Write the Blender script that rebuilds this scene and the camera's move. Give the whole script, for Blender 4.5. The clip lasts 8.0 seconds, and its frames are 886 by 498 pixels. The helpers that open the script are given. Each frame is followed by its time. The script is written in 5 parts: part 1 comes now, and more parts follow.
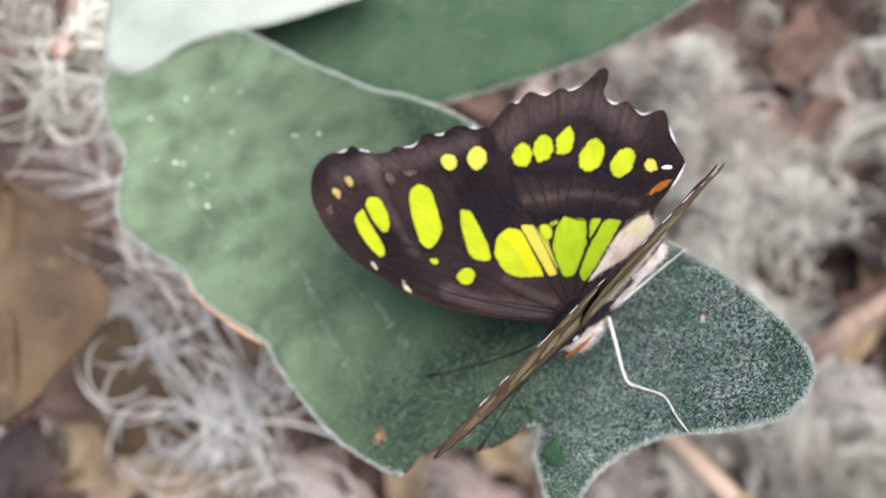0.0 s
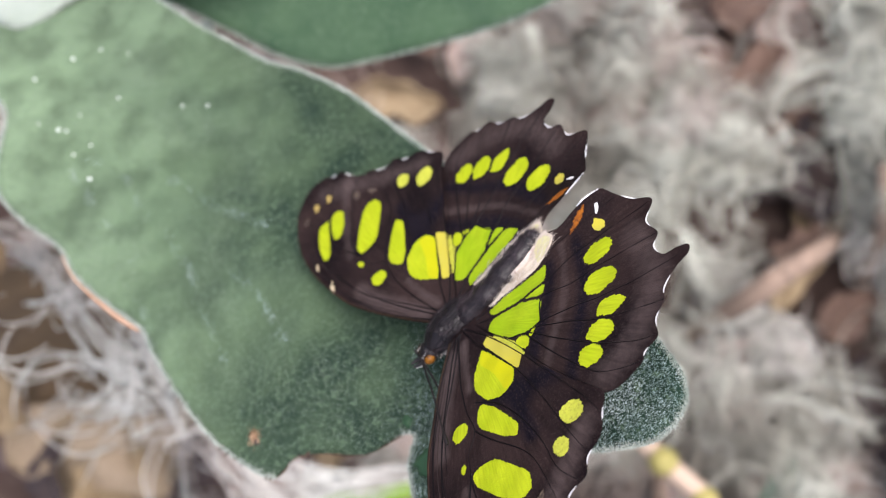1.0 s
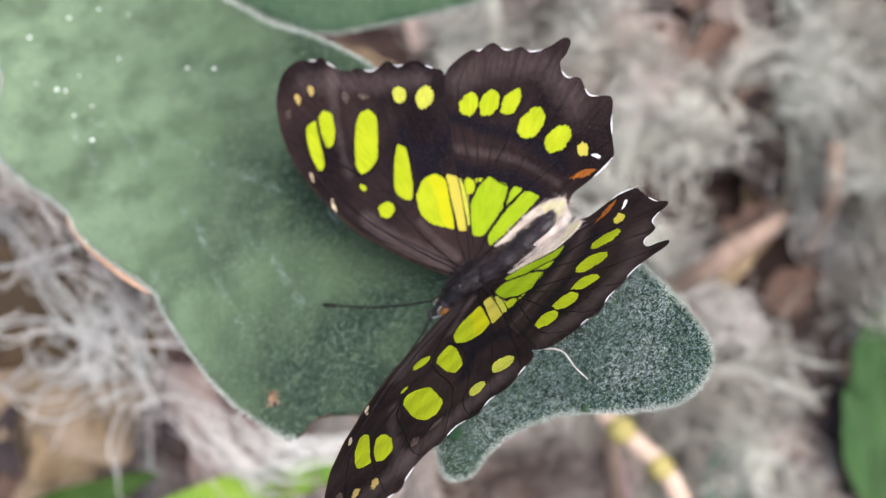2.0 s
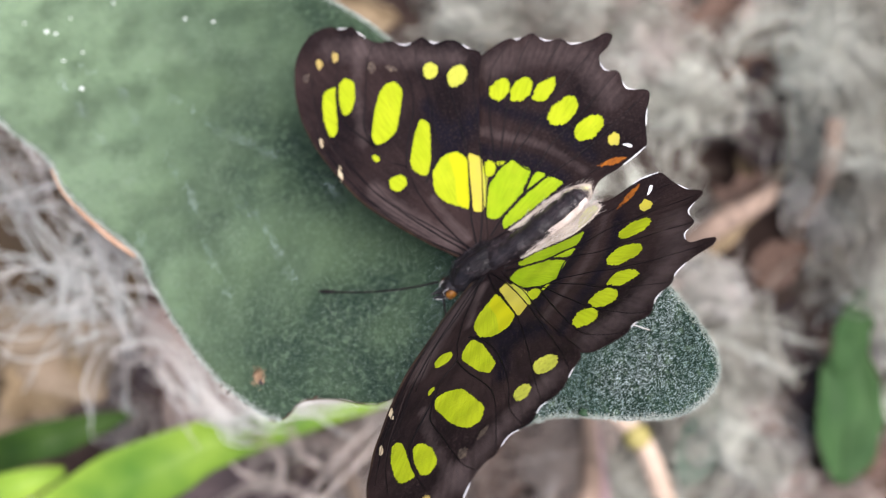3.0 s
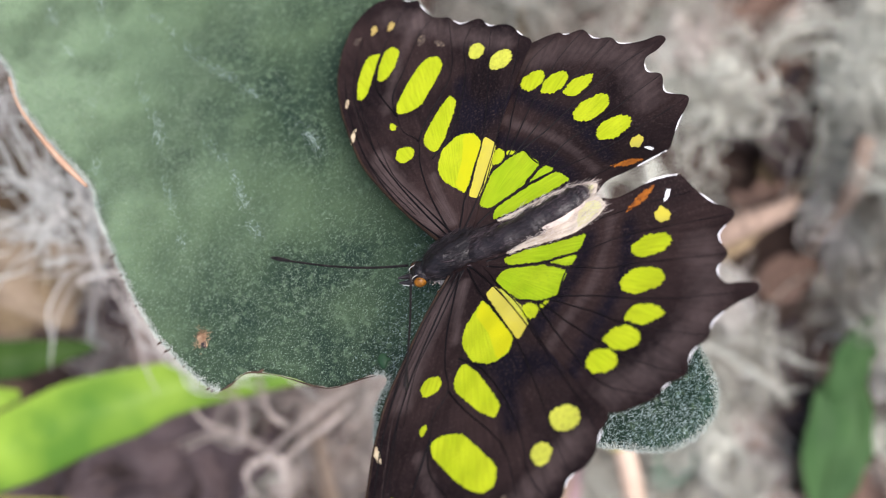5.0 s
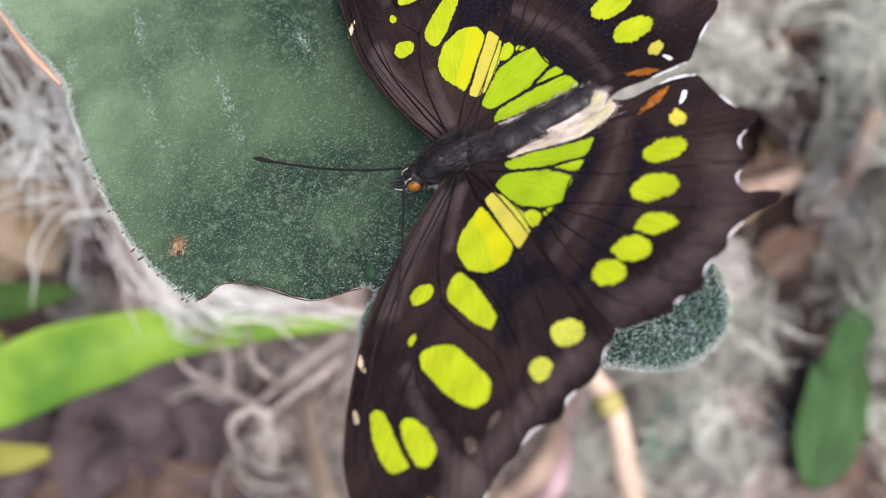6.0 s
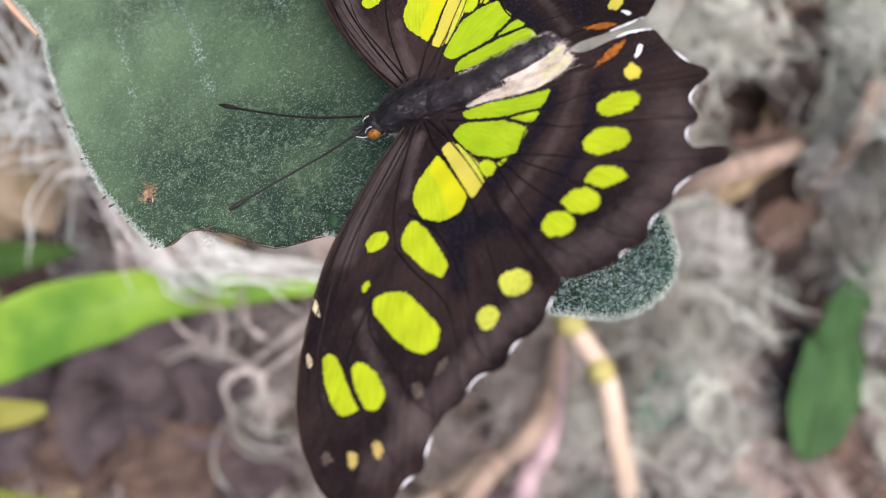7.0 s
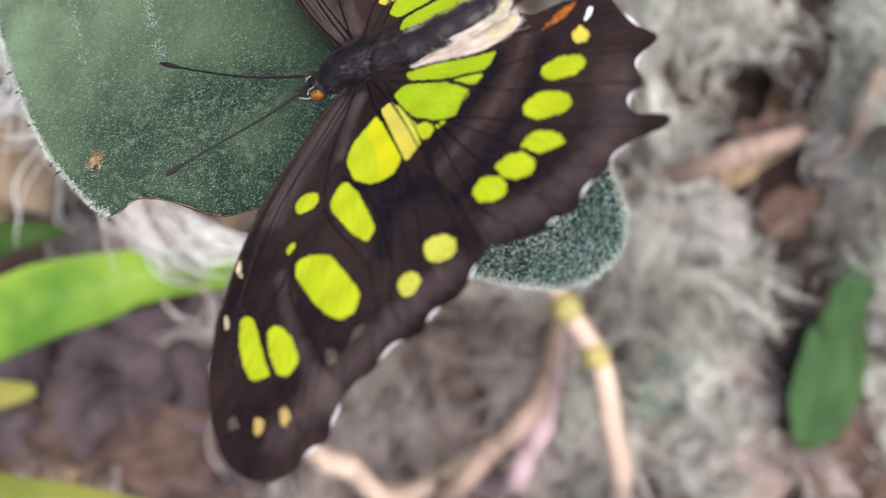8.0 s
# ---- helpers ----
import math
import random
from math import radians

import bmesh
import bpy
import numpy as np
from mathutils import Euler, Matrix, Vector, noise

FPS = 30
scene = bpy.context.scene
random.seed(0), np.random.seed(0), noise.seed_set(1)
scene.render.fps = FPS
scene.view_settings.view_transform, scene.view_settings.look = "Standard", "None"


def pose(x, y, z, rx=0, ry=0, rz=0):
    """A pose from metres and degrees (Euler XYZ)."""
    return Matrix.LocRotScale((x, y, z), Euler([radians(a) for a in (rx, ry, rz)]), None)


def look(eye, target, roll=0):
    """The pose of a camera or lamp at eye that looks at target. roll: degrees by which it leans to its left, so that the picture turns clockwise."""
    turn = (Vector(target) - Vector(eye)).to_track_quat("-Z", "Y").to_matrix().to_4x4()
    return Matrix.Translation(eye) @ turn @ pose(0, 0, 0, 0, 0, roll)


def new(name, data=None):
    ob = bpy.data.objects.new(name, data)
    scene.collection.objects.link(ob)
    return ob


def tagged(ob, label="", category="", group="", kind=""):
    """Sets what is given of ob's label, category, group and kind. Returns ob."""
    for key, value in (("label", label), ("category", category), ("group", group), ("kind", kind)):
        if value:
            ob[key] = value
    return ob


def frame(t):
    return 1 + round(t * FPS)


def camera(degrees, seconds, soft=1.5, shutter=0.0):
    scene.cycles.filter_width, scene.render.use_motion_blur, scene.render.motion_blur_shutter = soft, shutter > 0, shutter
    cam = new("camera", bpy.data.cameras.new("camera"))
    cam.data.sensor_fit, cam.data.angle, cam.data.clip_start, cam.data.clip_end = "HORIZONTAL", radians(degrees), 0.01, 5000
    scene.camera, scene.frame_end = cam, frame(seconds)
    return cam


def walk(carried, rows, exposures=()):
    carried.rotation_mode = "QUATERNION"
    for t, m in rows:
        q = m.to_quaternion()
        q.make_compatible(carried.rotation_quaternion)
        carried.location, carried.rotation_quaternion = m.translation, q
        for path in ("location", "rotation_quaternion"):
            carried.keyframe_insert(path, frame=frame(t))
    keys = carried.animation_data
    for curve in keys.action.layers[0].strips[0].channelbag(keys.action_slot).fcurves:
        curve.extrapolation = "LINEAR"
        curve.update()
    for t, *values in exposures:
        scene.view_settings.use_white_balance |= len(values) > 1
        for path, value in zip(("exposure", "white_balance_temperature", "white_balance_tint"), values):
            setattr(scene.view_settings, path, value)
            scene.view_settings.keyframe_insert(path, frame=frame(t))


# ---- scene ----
from mathutils import geometry

MM = 0.001
LEAF_Z = 0.45  # height of the leaf's middle above the ground

# ---- camera ----
cam = camera(45, 8.0, soft=1.1)
cam.data.dof.use_dof = True
cam.data.dof.focus_distance = 0.143
cam.data.dof.aperture_fstop = 18.0
walk(cam, [
    (0, pose(0.00609, -0.01176, 0.64499, 9.556, 7.374, -5.969)),
    (0.2, pose(0.00839, -0.00879, 0.63916, 8.403, 7.484, -5.893)),
    (0.4, pose(0.01124, -0.00708, 0.63896, 7.237, 7.249, -5.834)),
    (0.5, pose(0.01267, -0.00767, 0.63909, 6.862, 7.443, -6.015)),
    (0.7, pose(0.01673, -0.00572, 0.64008, 6.249, 6.262, -5.258)),
    (1, pose(0.01941, 0.00190, 0.63757, 5.126, 4.886, -5.051)),
    (1.2, pose(0.01365, 0.00186, 0.63631, 4.973, 3.559, -4.727)),
    (1.3, pose(0.01176, 0.00151, 0.63690, 4.571, 3.040, -4.748)),
    (1.4, pose(0.00949, 0.00096, 0.63868, 4.418, 2.578, -4.611)),
    (1.5, pose(0.00796, 0.00039, 0.64086, 4.324, 2.173, -4.529)),
    (1.7, pose(0.00405, -0.00040, 0.64229, 4.415, 1.548, -4.871)),
    (2.8, pose(0.00511, 0.01158, 0.63514, 0.382, 0.330, -1.670)),
    (3, pose(0.00135, 0.00987, 0.63453, 0.411, -0.062, -0.995)),
    (3.5, pose(0.00000, 0.00000, 0.63128, 0.012, 0.013, -0.001)),
    (4, pose(0.00270, 0.00267, 0.63017, -0.400, 0.193, 1.774)),
    (4.2, pose(0.00301, 0.00455, 0.62635, -0.250, 0.508, 2.861)),
    (5.3, pose(0.00538, 0.01287, 0.61165, -1.839, 0.195, 7.448)),
    (5.5, pose(0.00331, 0.00761, 0.60917, -1.883, 0.095, 7.743)),
    (6, pose(0.00648, 0.00224, 0.60518, -2.557, 0.201, 8.533)),
    (6.5, pose(0.01522, 0.00309, 0.60872, -3.373, 0.660, 9.008)),
    (7, pose(0.01337, 0.00037, 0.60798, -3.976, 0.821, 9.364)),
    (7.5, pose(0.01886, -0.00003, 0.60305, -4.348, 1.278, 9.510)),
    (8, pose(0.02197, -0.00116, 0.60366, -4.499, 1.639, 9.721)),
])

# ---- light: bright overcast daylight ----
world = bpy.data.worlds.new("sky")
scene.world = world
world.use_nodes = True
SUN_ELEVATION, SUN_TURN = radians(72), radians(60)
nt = world.node_tree
sky = nt.nodes.new("ShaderNodeTexSky")
sky.sky_type, sky.sun_disc = "NISHITA", False
sky.sun_elevation, sky.sun_rotation = SUN_ELEVATION, SUN_TURN
sky.air_density, sky.dust_density, sky.ozone_density = 1.0, 4.0, 1.0
nt.nodes["Background"].inputs["Strength"].default_value = 0.12
nt.links.new(sky.outputs["Color"], nt.nodes["Background"].inputs["Color"])
sun = new("sun", bpy.data.lights.new("sun", "SUN"))
sun.data.energy, sun.data.angle, sun.data.color = 3.0, radians(55), (1.0, 0.932, 0.985)
sun_from = Vector((math.sin(SUN_TURN) * math.cos(SUN_ELEVATION), math.cos(SUN_TURN) * math.cos(SUN_ELEVATION), math.sin(SUN_ELEVATION)))
sun.matrix_basis = look(sun_from * 5, (0, 0, 0))
scene.view_settings.exposure = 1.05

# ---- materials ----
def material(name, base, other=None, scale=300, rough=0.6, fine=None, fine_scale=3000, bump=0.0, bump_scale=2500, sheen=0.0,
             specular=0.25, island=0.0, through_light=0.0, low=0.35, high=0.65, painted_shade=None, streak=0.0, streak_fine=70, tones=None):
    """A surface of two mottled colours, a finer grain, relief, and some light passed through."""
    m = bpy.data.materials.new(name)
    m.use_nodes = True
    n, l = m.node_tree.nodes, m.node_tree.links
    p = n["Principled BSDF"]
    p.inputs["Roughness"].default_value = rough
    p.inputs["Specular IOR Level"].default_value = specular
    p.inputs["Sheen Weight"].default_value = sheen
    at = n.new("ShaderNodeTexCoord").outputs["Object"]

    def grain(s, detail):
        t = n.new("ShaderNodeTexNoise")
        t.inputs["Scale"].default_value, t.inputs["Detail"].default_value = s, detail
        l.new(at, t.inputs["Vector"])
        return t.outputs["Fac"]

    def between(fac, a, b, lo, hi):
        r = n.new("ShaderNodeMapRange")
        r.inputs["From Min"].default_value, r.inputs["From Max"].default_value = lo, hi
        l.new(fac, r.inputs["Value"])
        x = n.new("ShaderNodeMix")
        x.data_type = "RGBA"
        l.new(r.outputs["Result"], x.inputs["Factor"])
        for socket, c in ((x.inputs["A"], a), (x.inputs["B"], b)):
            if isinstance(c, tuple):
                socket.default_value = (*c, 1)
            else:
                l.new(c, socket)
        return x.outputs["Result"]

    colour = between(grain(scale, 5), base, other or tuple(c * 0.7 for c in base), low, high)
    # light and shade painted along X: each entry fades the colour to another
    for far, x0, x1 in painted_shade or ():
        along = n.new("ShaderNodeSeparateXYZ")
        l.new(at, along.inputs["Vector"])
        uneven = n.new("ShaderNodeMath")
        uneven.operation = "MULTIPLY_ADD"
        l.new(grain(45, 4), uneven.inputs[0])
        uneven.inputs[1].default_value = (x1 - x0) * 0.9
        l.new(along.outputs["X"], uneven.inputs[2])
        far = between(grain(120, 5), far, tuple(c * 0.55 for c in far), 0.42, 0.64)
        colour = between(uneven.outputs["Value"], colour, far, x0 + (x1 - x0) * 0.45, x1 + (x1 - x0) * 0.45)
    if tones:
        # pigment bands stored on the mesh: darker below zero, paler above
        tone = n.new("ShaderNodeAttribute")
        tone.attribute_name = "tone"
        uneven = n.new("ShaderNodeMath")
        uneven.operation = "MULTIPLY_ADD"
        l.new(grain(900, 4), uneven.inputs[0])
        uneven.inputs[1].default_value = 0.5
        l.new(tone.outputs["Fac"], uneven.inputs[2])
        colour = between(uneven.outputs["Value"], tones[0], colour, -0.65, 0.10)
        colour = between(uneven.outputs["Value"], colour, tones[1], 0.42, 1.15)
    if fine:
        colour = between(grain(fine_scale, 3), colour, fine, 0.55, 0.8)
    if streak:
        # fine rays that fan out from the wing's hinge
        xyz, fan, out, ray = n.new("ShaderNodeSeparateXYZ"), n.new("ShaderNodeMath"), n.new("ShaderNodeVectorMath"), n.new("ShaderNodeCombineXYZ")
        l.new(at, xyz.inputs["Vector"])
        l.new(at, out.inputs[0])
        fan.operation, out.operation = "ARCTAN2", "LENGTH"
        l.new(xyz.outputs["Y"], fan.inputs[0])
        l.new(xyz.outputs["X"], fan.inputs[1])
        far_out = n.new("ShaderNodeMath")
        far_out.operation = "MULTIPLY"
        far_out.inputs[1].default_value = 3.5
        l.new(out.outputs["Value"], far_out.inputs[0])
        l.new(fan.outputs["Value"], ray.inputs["X"])
        l.new(far_out.outputs["Value"], ray.inputs["Y"])
        t = n.new("ShaderNodeTexNoise")
        t.inputs["Scale"].default_value, t.inputs["Detail"].default_value = streak_fine, 3
        l.new(ray.outputs["Vector"], t.inputs["Vector"])
        h, r = n.new("ShaderNodeHueSaturation"), n.new("ShaderNodeMapRange")
        r.inputs["From Min"].default_value, r.inputs["From Max"].default_value = 0.3, 0.7
        r.inputs["To Min"].default_value, r.inputs["To Max"].default_value = 1 - streak, 1 + streak
        l.new(t.outputs["Fac"], r.inputs["Value"])
        l.new(r.outputs["Result"], h.inputs["Value"])
        l.new(colour, h.inputs["Color"])
        colour = h.outputs["Color"]
    if island:
        h = n.new("ShaderNodeHueSaturation")
        g = n.new("ShaderNodeNewGeometry")
        r = n.new("ShaderNodeMapRange")
        r.inputs["To Min"].default_value, r.inputs["To Max"].default_value = 1 - island, 1 + island
        l.new(g.outputs["Random Per Island"], r.inputs["Value"])
        l.new(r.outputs["Result"], h.inputs["Value"])
        l.new(colour, h.inputs["Color"])
        colour = h.outputs["Color"]
    l.new(colour, p.inputs["Base Color"])
    if bump:
        b = n.new("ShaderNodeBump")
        b.inputs["Strength"].default_value, b.inputs["Distance"].default_value = bump, 0.0004
        l.new(grain(bump_scale, 4), b.inputs["Height"])
        l.new(b.outputs["Normal"], p.inputs["Normal"])
    if through_light:
        t, x = n.new("ShaderNodeBsdfTranslucent"), n.new("ShaderNodeMixShader")
        l.new(colour, t.inputs["Color"])
        x.inputs["Fac"].default_value = through_light
        l.new(p.outputs["BSDF"], x.inputs[1])
        l.new(t.outputs["BSDF"], x.inputs[2])
        l.new(x.outputs["Shader"], n["Material Output"].inputs["Surface"])
    return m


# the leaf's light fall is put into the colour: pale left, dark lobes
FELT = material("felted leaf", (0.0140, 0.0265, 0.0175), (0.048, 0.076, 0.041), 55, 0.75, (0.080, 0.122, 0.074), 950, 0.8, 1300, sheen=0.0, specular=0.08, low=0.38, high=0.62, painted_shade=(((0.168, 0.243, 0.142), -0.022, -0.084), ((0.016, 0.037, 0.024), -0.006, 0.012)))
FELT_DARK = material("dark felted leaf", (0.020, 0.050, 0.024), (0.044, 0.084, 0.042), 60, 0.65, (0.085, 0.13, 0.08), 900, 0.4, 1800, sheen=0.05, specular=0.15)
FELT_BARE = material("bare leaf skin", (0.018, 0.05, 0.022), (0.028, 0.062, 0.03), 200, 0.5, specular=0.2)
FELT_PALE = material("pale young felted leaf", (0.29, 0.325, 0.275), (0.20, 0.24, 0.19), 60, 0.8, None, bump=0.4, sheen=0.1)
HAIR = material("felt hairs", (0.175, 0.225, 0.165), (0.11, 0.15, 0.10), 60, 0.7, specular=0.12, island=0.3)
HAIR_DULL = material("dull felt hairs", (0.120, 0.176, 0.110), (0.050, 0.084, 0.048), 60, 0.7, specular=0.08, island=0.4)
DEAD_OLIVE = material("dark olive brown dead leaf", (0.115, 0.078, 0.042), (0.050, 0.034, 0.022), 30, 0.8, (0.12, 0.085, 0.045), 200, 0.7, 260)
HAIR_LOBE = material("lobe felt hairs", (0.47, 0.56, 0.56), (0.19, 0.265, 0.26), 150, 0.7, specular=0.15, island=0.5)
HAIR_EDGE = material("margin hairs", (0.44, 0.48, 0.43), (0.30, 0.35, 0.30), 200, 0.7, island=0.25)
SCAR = material("brown scar", (0.085, 0.052, 0.036), (0.035, 0.021, 0.015), 900, 0.9, bump=0.8)
RUST = material("rusty tan fuzz", (0.46, 0.32, 0.20), (0.20, 0.12, 0.07), 700, 0.9, bump=0.8, island=0.5)
MARGIN_BROWN = material("dried leaf margin", (0.40, 0.27, 0.19), (0.30, 0.17, 0.10), 300, 0.8, bump=0.5)
DROP = material("white wax fleck", (0.75, 0.80, 0.75), None, 500, 0.3)
STEM = material("plant stem", (0.36, 0.23, 0.185), (0.20, 0.125, 0.10), 120, 0.85, (0.44, 0.33, 0.28), 700, 0.9, 500)
WING = material("dark wing", (0.0056, 0.0034, 0.0042), (0.0245, 0.0148, 0.0136), 60, 0.6, (0.044, 0.030, 0.027), 3600, 0.35, 5200, specular=0.055, low=0.36, high=0.64, streak=0.24, streak_fine=48, tones=((0.0048, 0.0038, 0.0068), (0.064, 0.047, 0.044)))
WING_UNDER = material("wing underside", (0.085, 0.050, 0.028), (0.25, 0.165, 0.095), 110, 0.6, (0.05, 0.03, 0.02), 2200, 0.3, 5000, specular=0.1)
VEIN = material("wing vein", (0.0035, 0.0025, 0.003), None, 900, 0.5, specular=0.12)
LIME = material("lime wing scales", (0.325, 0.40, 0.010), (0.38, 0.44, 0.014), 260, 0.6, (0.29, 0.36, 0.018), 3200, 0.25, 4500, specular=0.06, through_light=0.15, streak=0.14)
LIME_GREEN = material("green wing scales", (0.235, 0.355, 0.008), (0.295, 0.395, 0.012), 260, 0.6, (0.21, 0.31, 0.014), 3200, 0.25, 4500, specular=0.06, through_light=0.15, streak=0.16)
YELLOW = material("yellow wing scales", (0.47, 0.46, 0.008), (0.43, 0.44, 0.010), 350, 0.6, None, 3500, 0.3, 6000, specular=0.06, through_light=0.15)
PALE_YELLOW = material("pale yellow wing scales", (0.42, 0.365, 0.04), (0.38, 0.34, 0.055), 350, 0.65, None, 3500, 0.3, 6000, specular=0.08)
SOFT_GREEN = material("soft yellow-green wing scales", (0.42, 0.43, 0.05), (0.34, 0.36, 0.04), 1500, 0.65, (0.22, 0.21, 0.04), 3000, 0.3, 6000, specular=0.15)
INNER = material("cream inner margin", (0.60, 0.53, 0.42), (0.36, 0.30, 0.235), 220, 0.8, None, 2500, 0.3, 3500, specular=0.1, streak=0.25)
CREAM_YELLOW = material("pale yellow inner corner", (0.58, 0.56, 0.30), (0.50, 0.46, 0.26), 300, 0.8, None, 2500, 0.3, 3500, specular=0.1)
CREAM = material("cream wing scales", (0.50, 0.42, 0.27), (0.38, 0.29, 0.17), 600, 0.7, (0.24, 0.17, 0.10), 3000, 0.3, 5000)
ORANGE = material("orange wing scales", (0.32, 0.105, 0.012), (0.20, 0.06, 0.01), 900, 0.65, (0.06, 0.025, 0.012), 2200, 0.3, 6000, specular=0.1)
WHITE = material("white fringe", (0.80, 0.80, 0.80), (0.68, 0.66, 0.66), 800, 0.8)
SMOKE_DIM = material("dim brown wing band", (0.026, 0.0175, 0.0165), (0.015, 0.0098, 0.0095), 200, 0.6, (0.045, 0.031, 0.028), 3300, 0.4, 5200, specular=0.1, streak=0.4)
COSTA = material("brown front edge of wing", (0.030, 0.018, 0.011), (0.014, 0.008, 0.006), 500, 0.6, specular=0.1)
FUR_GREY = material("purplish brown fur", (0.022, 0.0165, 0.019), (0.062, 0.046, 0.052), 420, 0.55, specular=0.2, island=0.6)
HAIR_TIP = material("white felt tufts", (0.21, 0.27, 0.215), (0.13, 0.18, 0.135), 200, 0.7, specular=0.1, island=0.4)
BODY_DARK = material("black body hair", (0.0045, 0.0033, 0.0040), (0.012, 0.0088, 0.0098), 700, 0.42, (0.030, 0.023, 0.025), 1700, 0.4, 1500, specular=0.35)
FUR = material("dark fur", (0.0030, 0.0022, 0.0026), (0.017, 0.0125, 0.0140), 400, 0.35, specular=0.4, island=0.8)
FUR_PALE = material("white fur", (0.60, 0.54, 0.48), (0.42, 0.36, 0.32), 600, 0.7, island=0.25)
EYE = material("ochre eye", (0.20, 0.082, 0.009), (0.12, 0.045, 0.006), 900, 0.3, (0.008, 0.005, 0.004), 1000)
EYE_DARK = material("dark brown eye", (0.06, 0.028, 0.012), (0.03, 0.015, 0.008), 900, 0.25)
EYE_RIM = material("pale eye ring", (0.70, 0.68, 0.64), None, 900, 0.7)
LEG = material("white leg scales", (0.70, 0.68, 0.64), (0.50, 0.46, 0.42), 900, 0.7)
ANTENNA = material("black antenna", (0.006, 0.005, 0.005), (0.015, 0.012, 0.012), 900, 0.6, specular=0.15)
MOSS = material("grey air plant moss", (0.47, 0.42, 0.37), (0.21, 0.165, 0.14), 14, 0.85, specular=0.1, island=0.35)
MOSS_CURL = material("pale green air plant moss", (0.60, 0.62, 0.52), (0.42, 0.42, 0.34), 30, 0.85, specular=0.1, island=0.25)
MOSS_GREEN = material("greenish air plant moss", (0.53, 0.545, 0.465), (0.19, 0.175, 0.145), 14, 0.85, specular=0.1, island=0.35)
MOSS_PALE = material("pale air plant moss", (0.66, 0.67, 0.61), (0.44, 0.40, 0.36), 20, 0.85, specular=0.1, island=0.3)
SOIL = material("brown litter soil", (0.030, 0.019, 0.016), (0.075, 0.050, 0.040), 14, 0.95, (0.12, 0.088, 0.07), 90, 0.9, 150)
DEAD_BROWN = material("brown fallen leaf", (0.105, 0.066, 0.049), (0.055, 0.036, 0.028), 25, 0.8, (0.17, 0.115, 0.08), 300, 0.6, 300)
DEAD_PINK = material("bleached fallen leaf", (0.34, 0.27, 0.235), (0.24, 0.18, 0.155), 25, 0.85, (0.40, 0.34, 0.30), 300, 0.6, 300)
DEAD_OCHRE = material("ochre fallen leaf", (0.26, 0.195, 0.115), (0.15, 0.11, 0.065), 25, 0.85, (0.33, 0.27, 0.17), 300, 0.6, 300)
DEAD_TAN = material("tan fallen leaf", (0.27, 0.21, 0.145), (0.15, 0.115, 0.075), 25, 0.85, (0.30, 0.245, 0.18), 300, 0.6, 300)
DEAD_PURPLE = material("purplish grey fallen leaf", (0.082, 0.061, 0.060), (0.040, 0.029, 0.031), 25, 0.85, (0.15, 0.118, 0.112), 300, 0.6, 300)
FADED = material("faded yellow wing scales", (0.40, 0.30, 0.09), (0.30, 0.215, 0.065), 1500, 0.7, (0.10, 0.07, 0.035), 2600, 0.3, 6000, specular=0.15)
UNDER_SPOT = material("pale underside spot", (0.36, 0.31, 0.17), (0.27, 0.22, 0.12), 500, 0.7, specular=0.1)
SMUDGE = material("pale wing smudge", (0.085, 0.062, 0.046), (0.03, 0.02, 0.016), 1800, 0.65, (0.20, 0.155, 0.10), 2600, 0.3, 6000)
DEAD_DARK = material("near-black leaf", (0.025, 0.02, 0.022), (0.05, 0.035, 0.03), 40, 0.8, None, 300, 0.6, 300)
TWIG_TAN = material("tan twig bark", (0.25, 0.18, 0.135), (0.19, 0.135, 0.10), 60, 0.8, (0.31, 0.24, 0.19), 500, 0.6, 400)
TWIG_PINK = material("pinkish stem", (0.34, 0.24, 0.245), (0.28, 0.195, 0.20), 60, 0.7, None, 500, 0.4, 400)
TWIG_CREAM = material("cream cane", (0.43, 0.33, 0.25), (0.34, 0.255, 0.185), 60, 0.6, None, 500, 0.4, 400)
NODE_YELLOW = material("yellow cane node", (0.34, 0.29, 0.10), (0.26, 0.23, 0.075), 150, 0.6)
STRAP = material("bright green strap leaf", (0.085, 0.19, 0.022), (0.26, 0.40, 0.045), 24, 0.45, None, 90, 0.3, 400, specular=0.2, through_light=0.25)
STRAP_DARK = material("dark green strap leaf", (0.018, 0.045, 0.010), (0.038, 0.075, 0.014), 30, 0.5, None, 300, 0.3, 400, specular=0.1, through_light=0.1)
STRAP_YELLOW = material("yellowing strap leaf", (0.21, 0.20, 0.04), (0.14, 0.17, 0.03), 25, 0.5, None, 300, 0.3, 400, specular=0.15, through_light=0.2)
SHRUB = material("green shrub leaf", (0.024, 0.058, 0.018), (0.040, 0.084, 0.028), 30, 0.6, None, 300, 0.3, 400, specular=0.1, through_light=0.1)
SHRUB_BLUE = material("bluish green leaf", (0.03, 0.075, 0.05), (0.045, 0.10, 0.065), 30, 0.6, None, 300, 0.3, 400)


# ---- building blocks (millimetres in, metres out) ----
def up(p):
    """A place in millimetres round the leaf's middle, in the world."""
    return Vector((p[0] * MM, p[1] * MM, p[2] * MM + LEAF_Z))


def mesh_of(name, verts, faces, materials, slots=None, smooth=True):
    me = bpy.data.meshes.new(name)
    me.from_pydata([tuple(v) for v in verts], [], [tuple(int(i) for i in f) for f in faces])
    for m in materials if isinstance(materials, (list, tuple)) else [materials]:
        me.materials.append(m)
    if slots is not None:
        me.polygons.foreach_set("material_index", np.asarray(slots, dtype=np.int32))
    me.polygons.foreach_set("use_smooth", np.full(len(me.polygons), smooth))
    me.update()
    return me


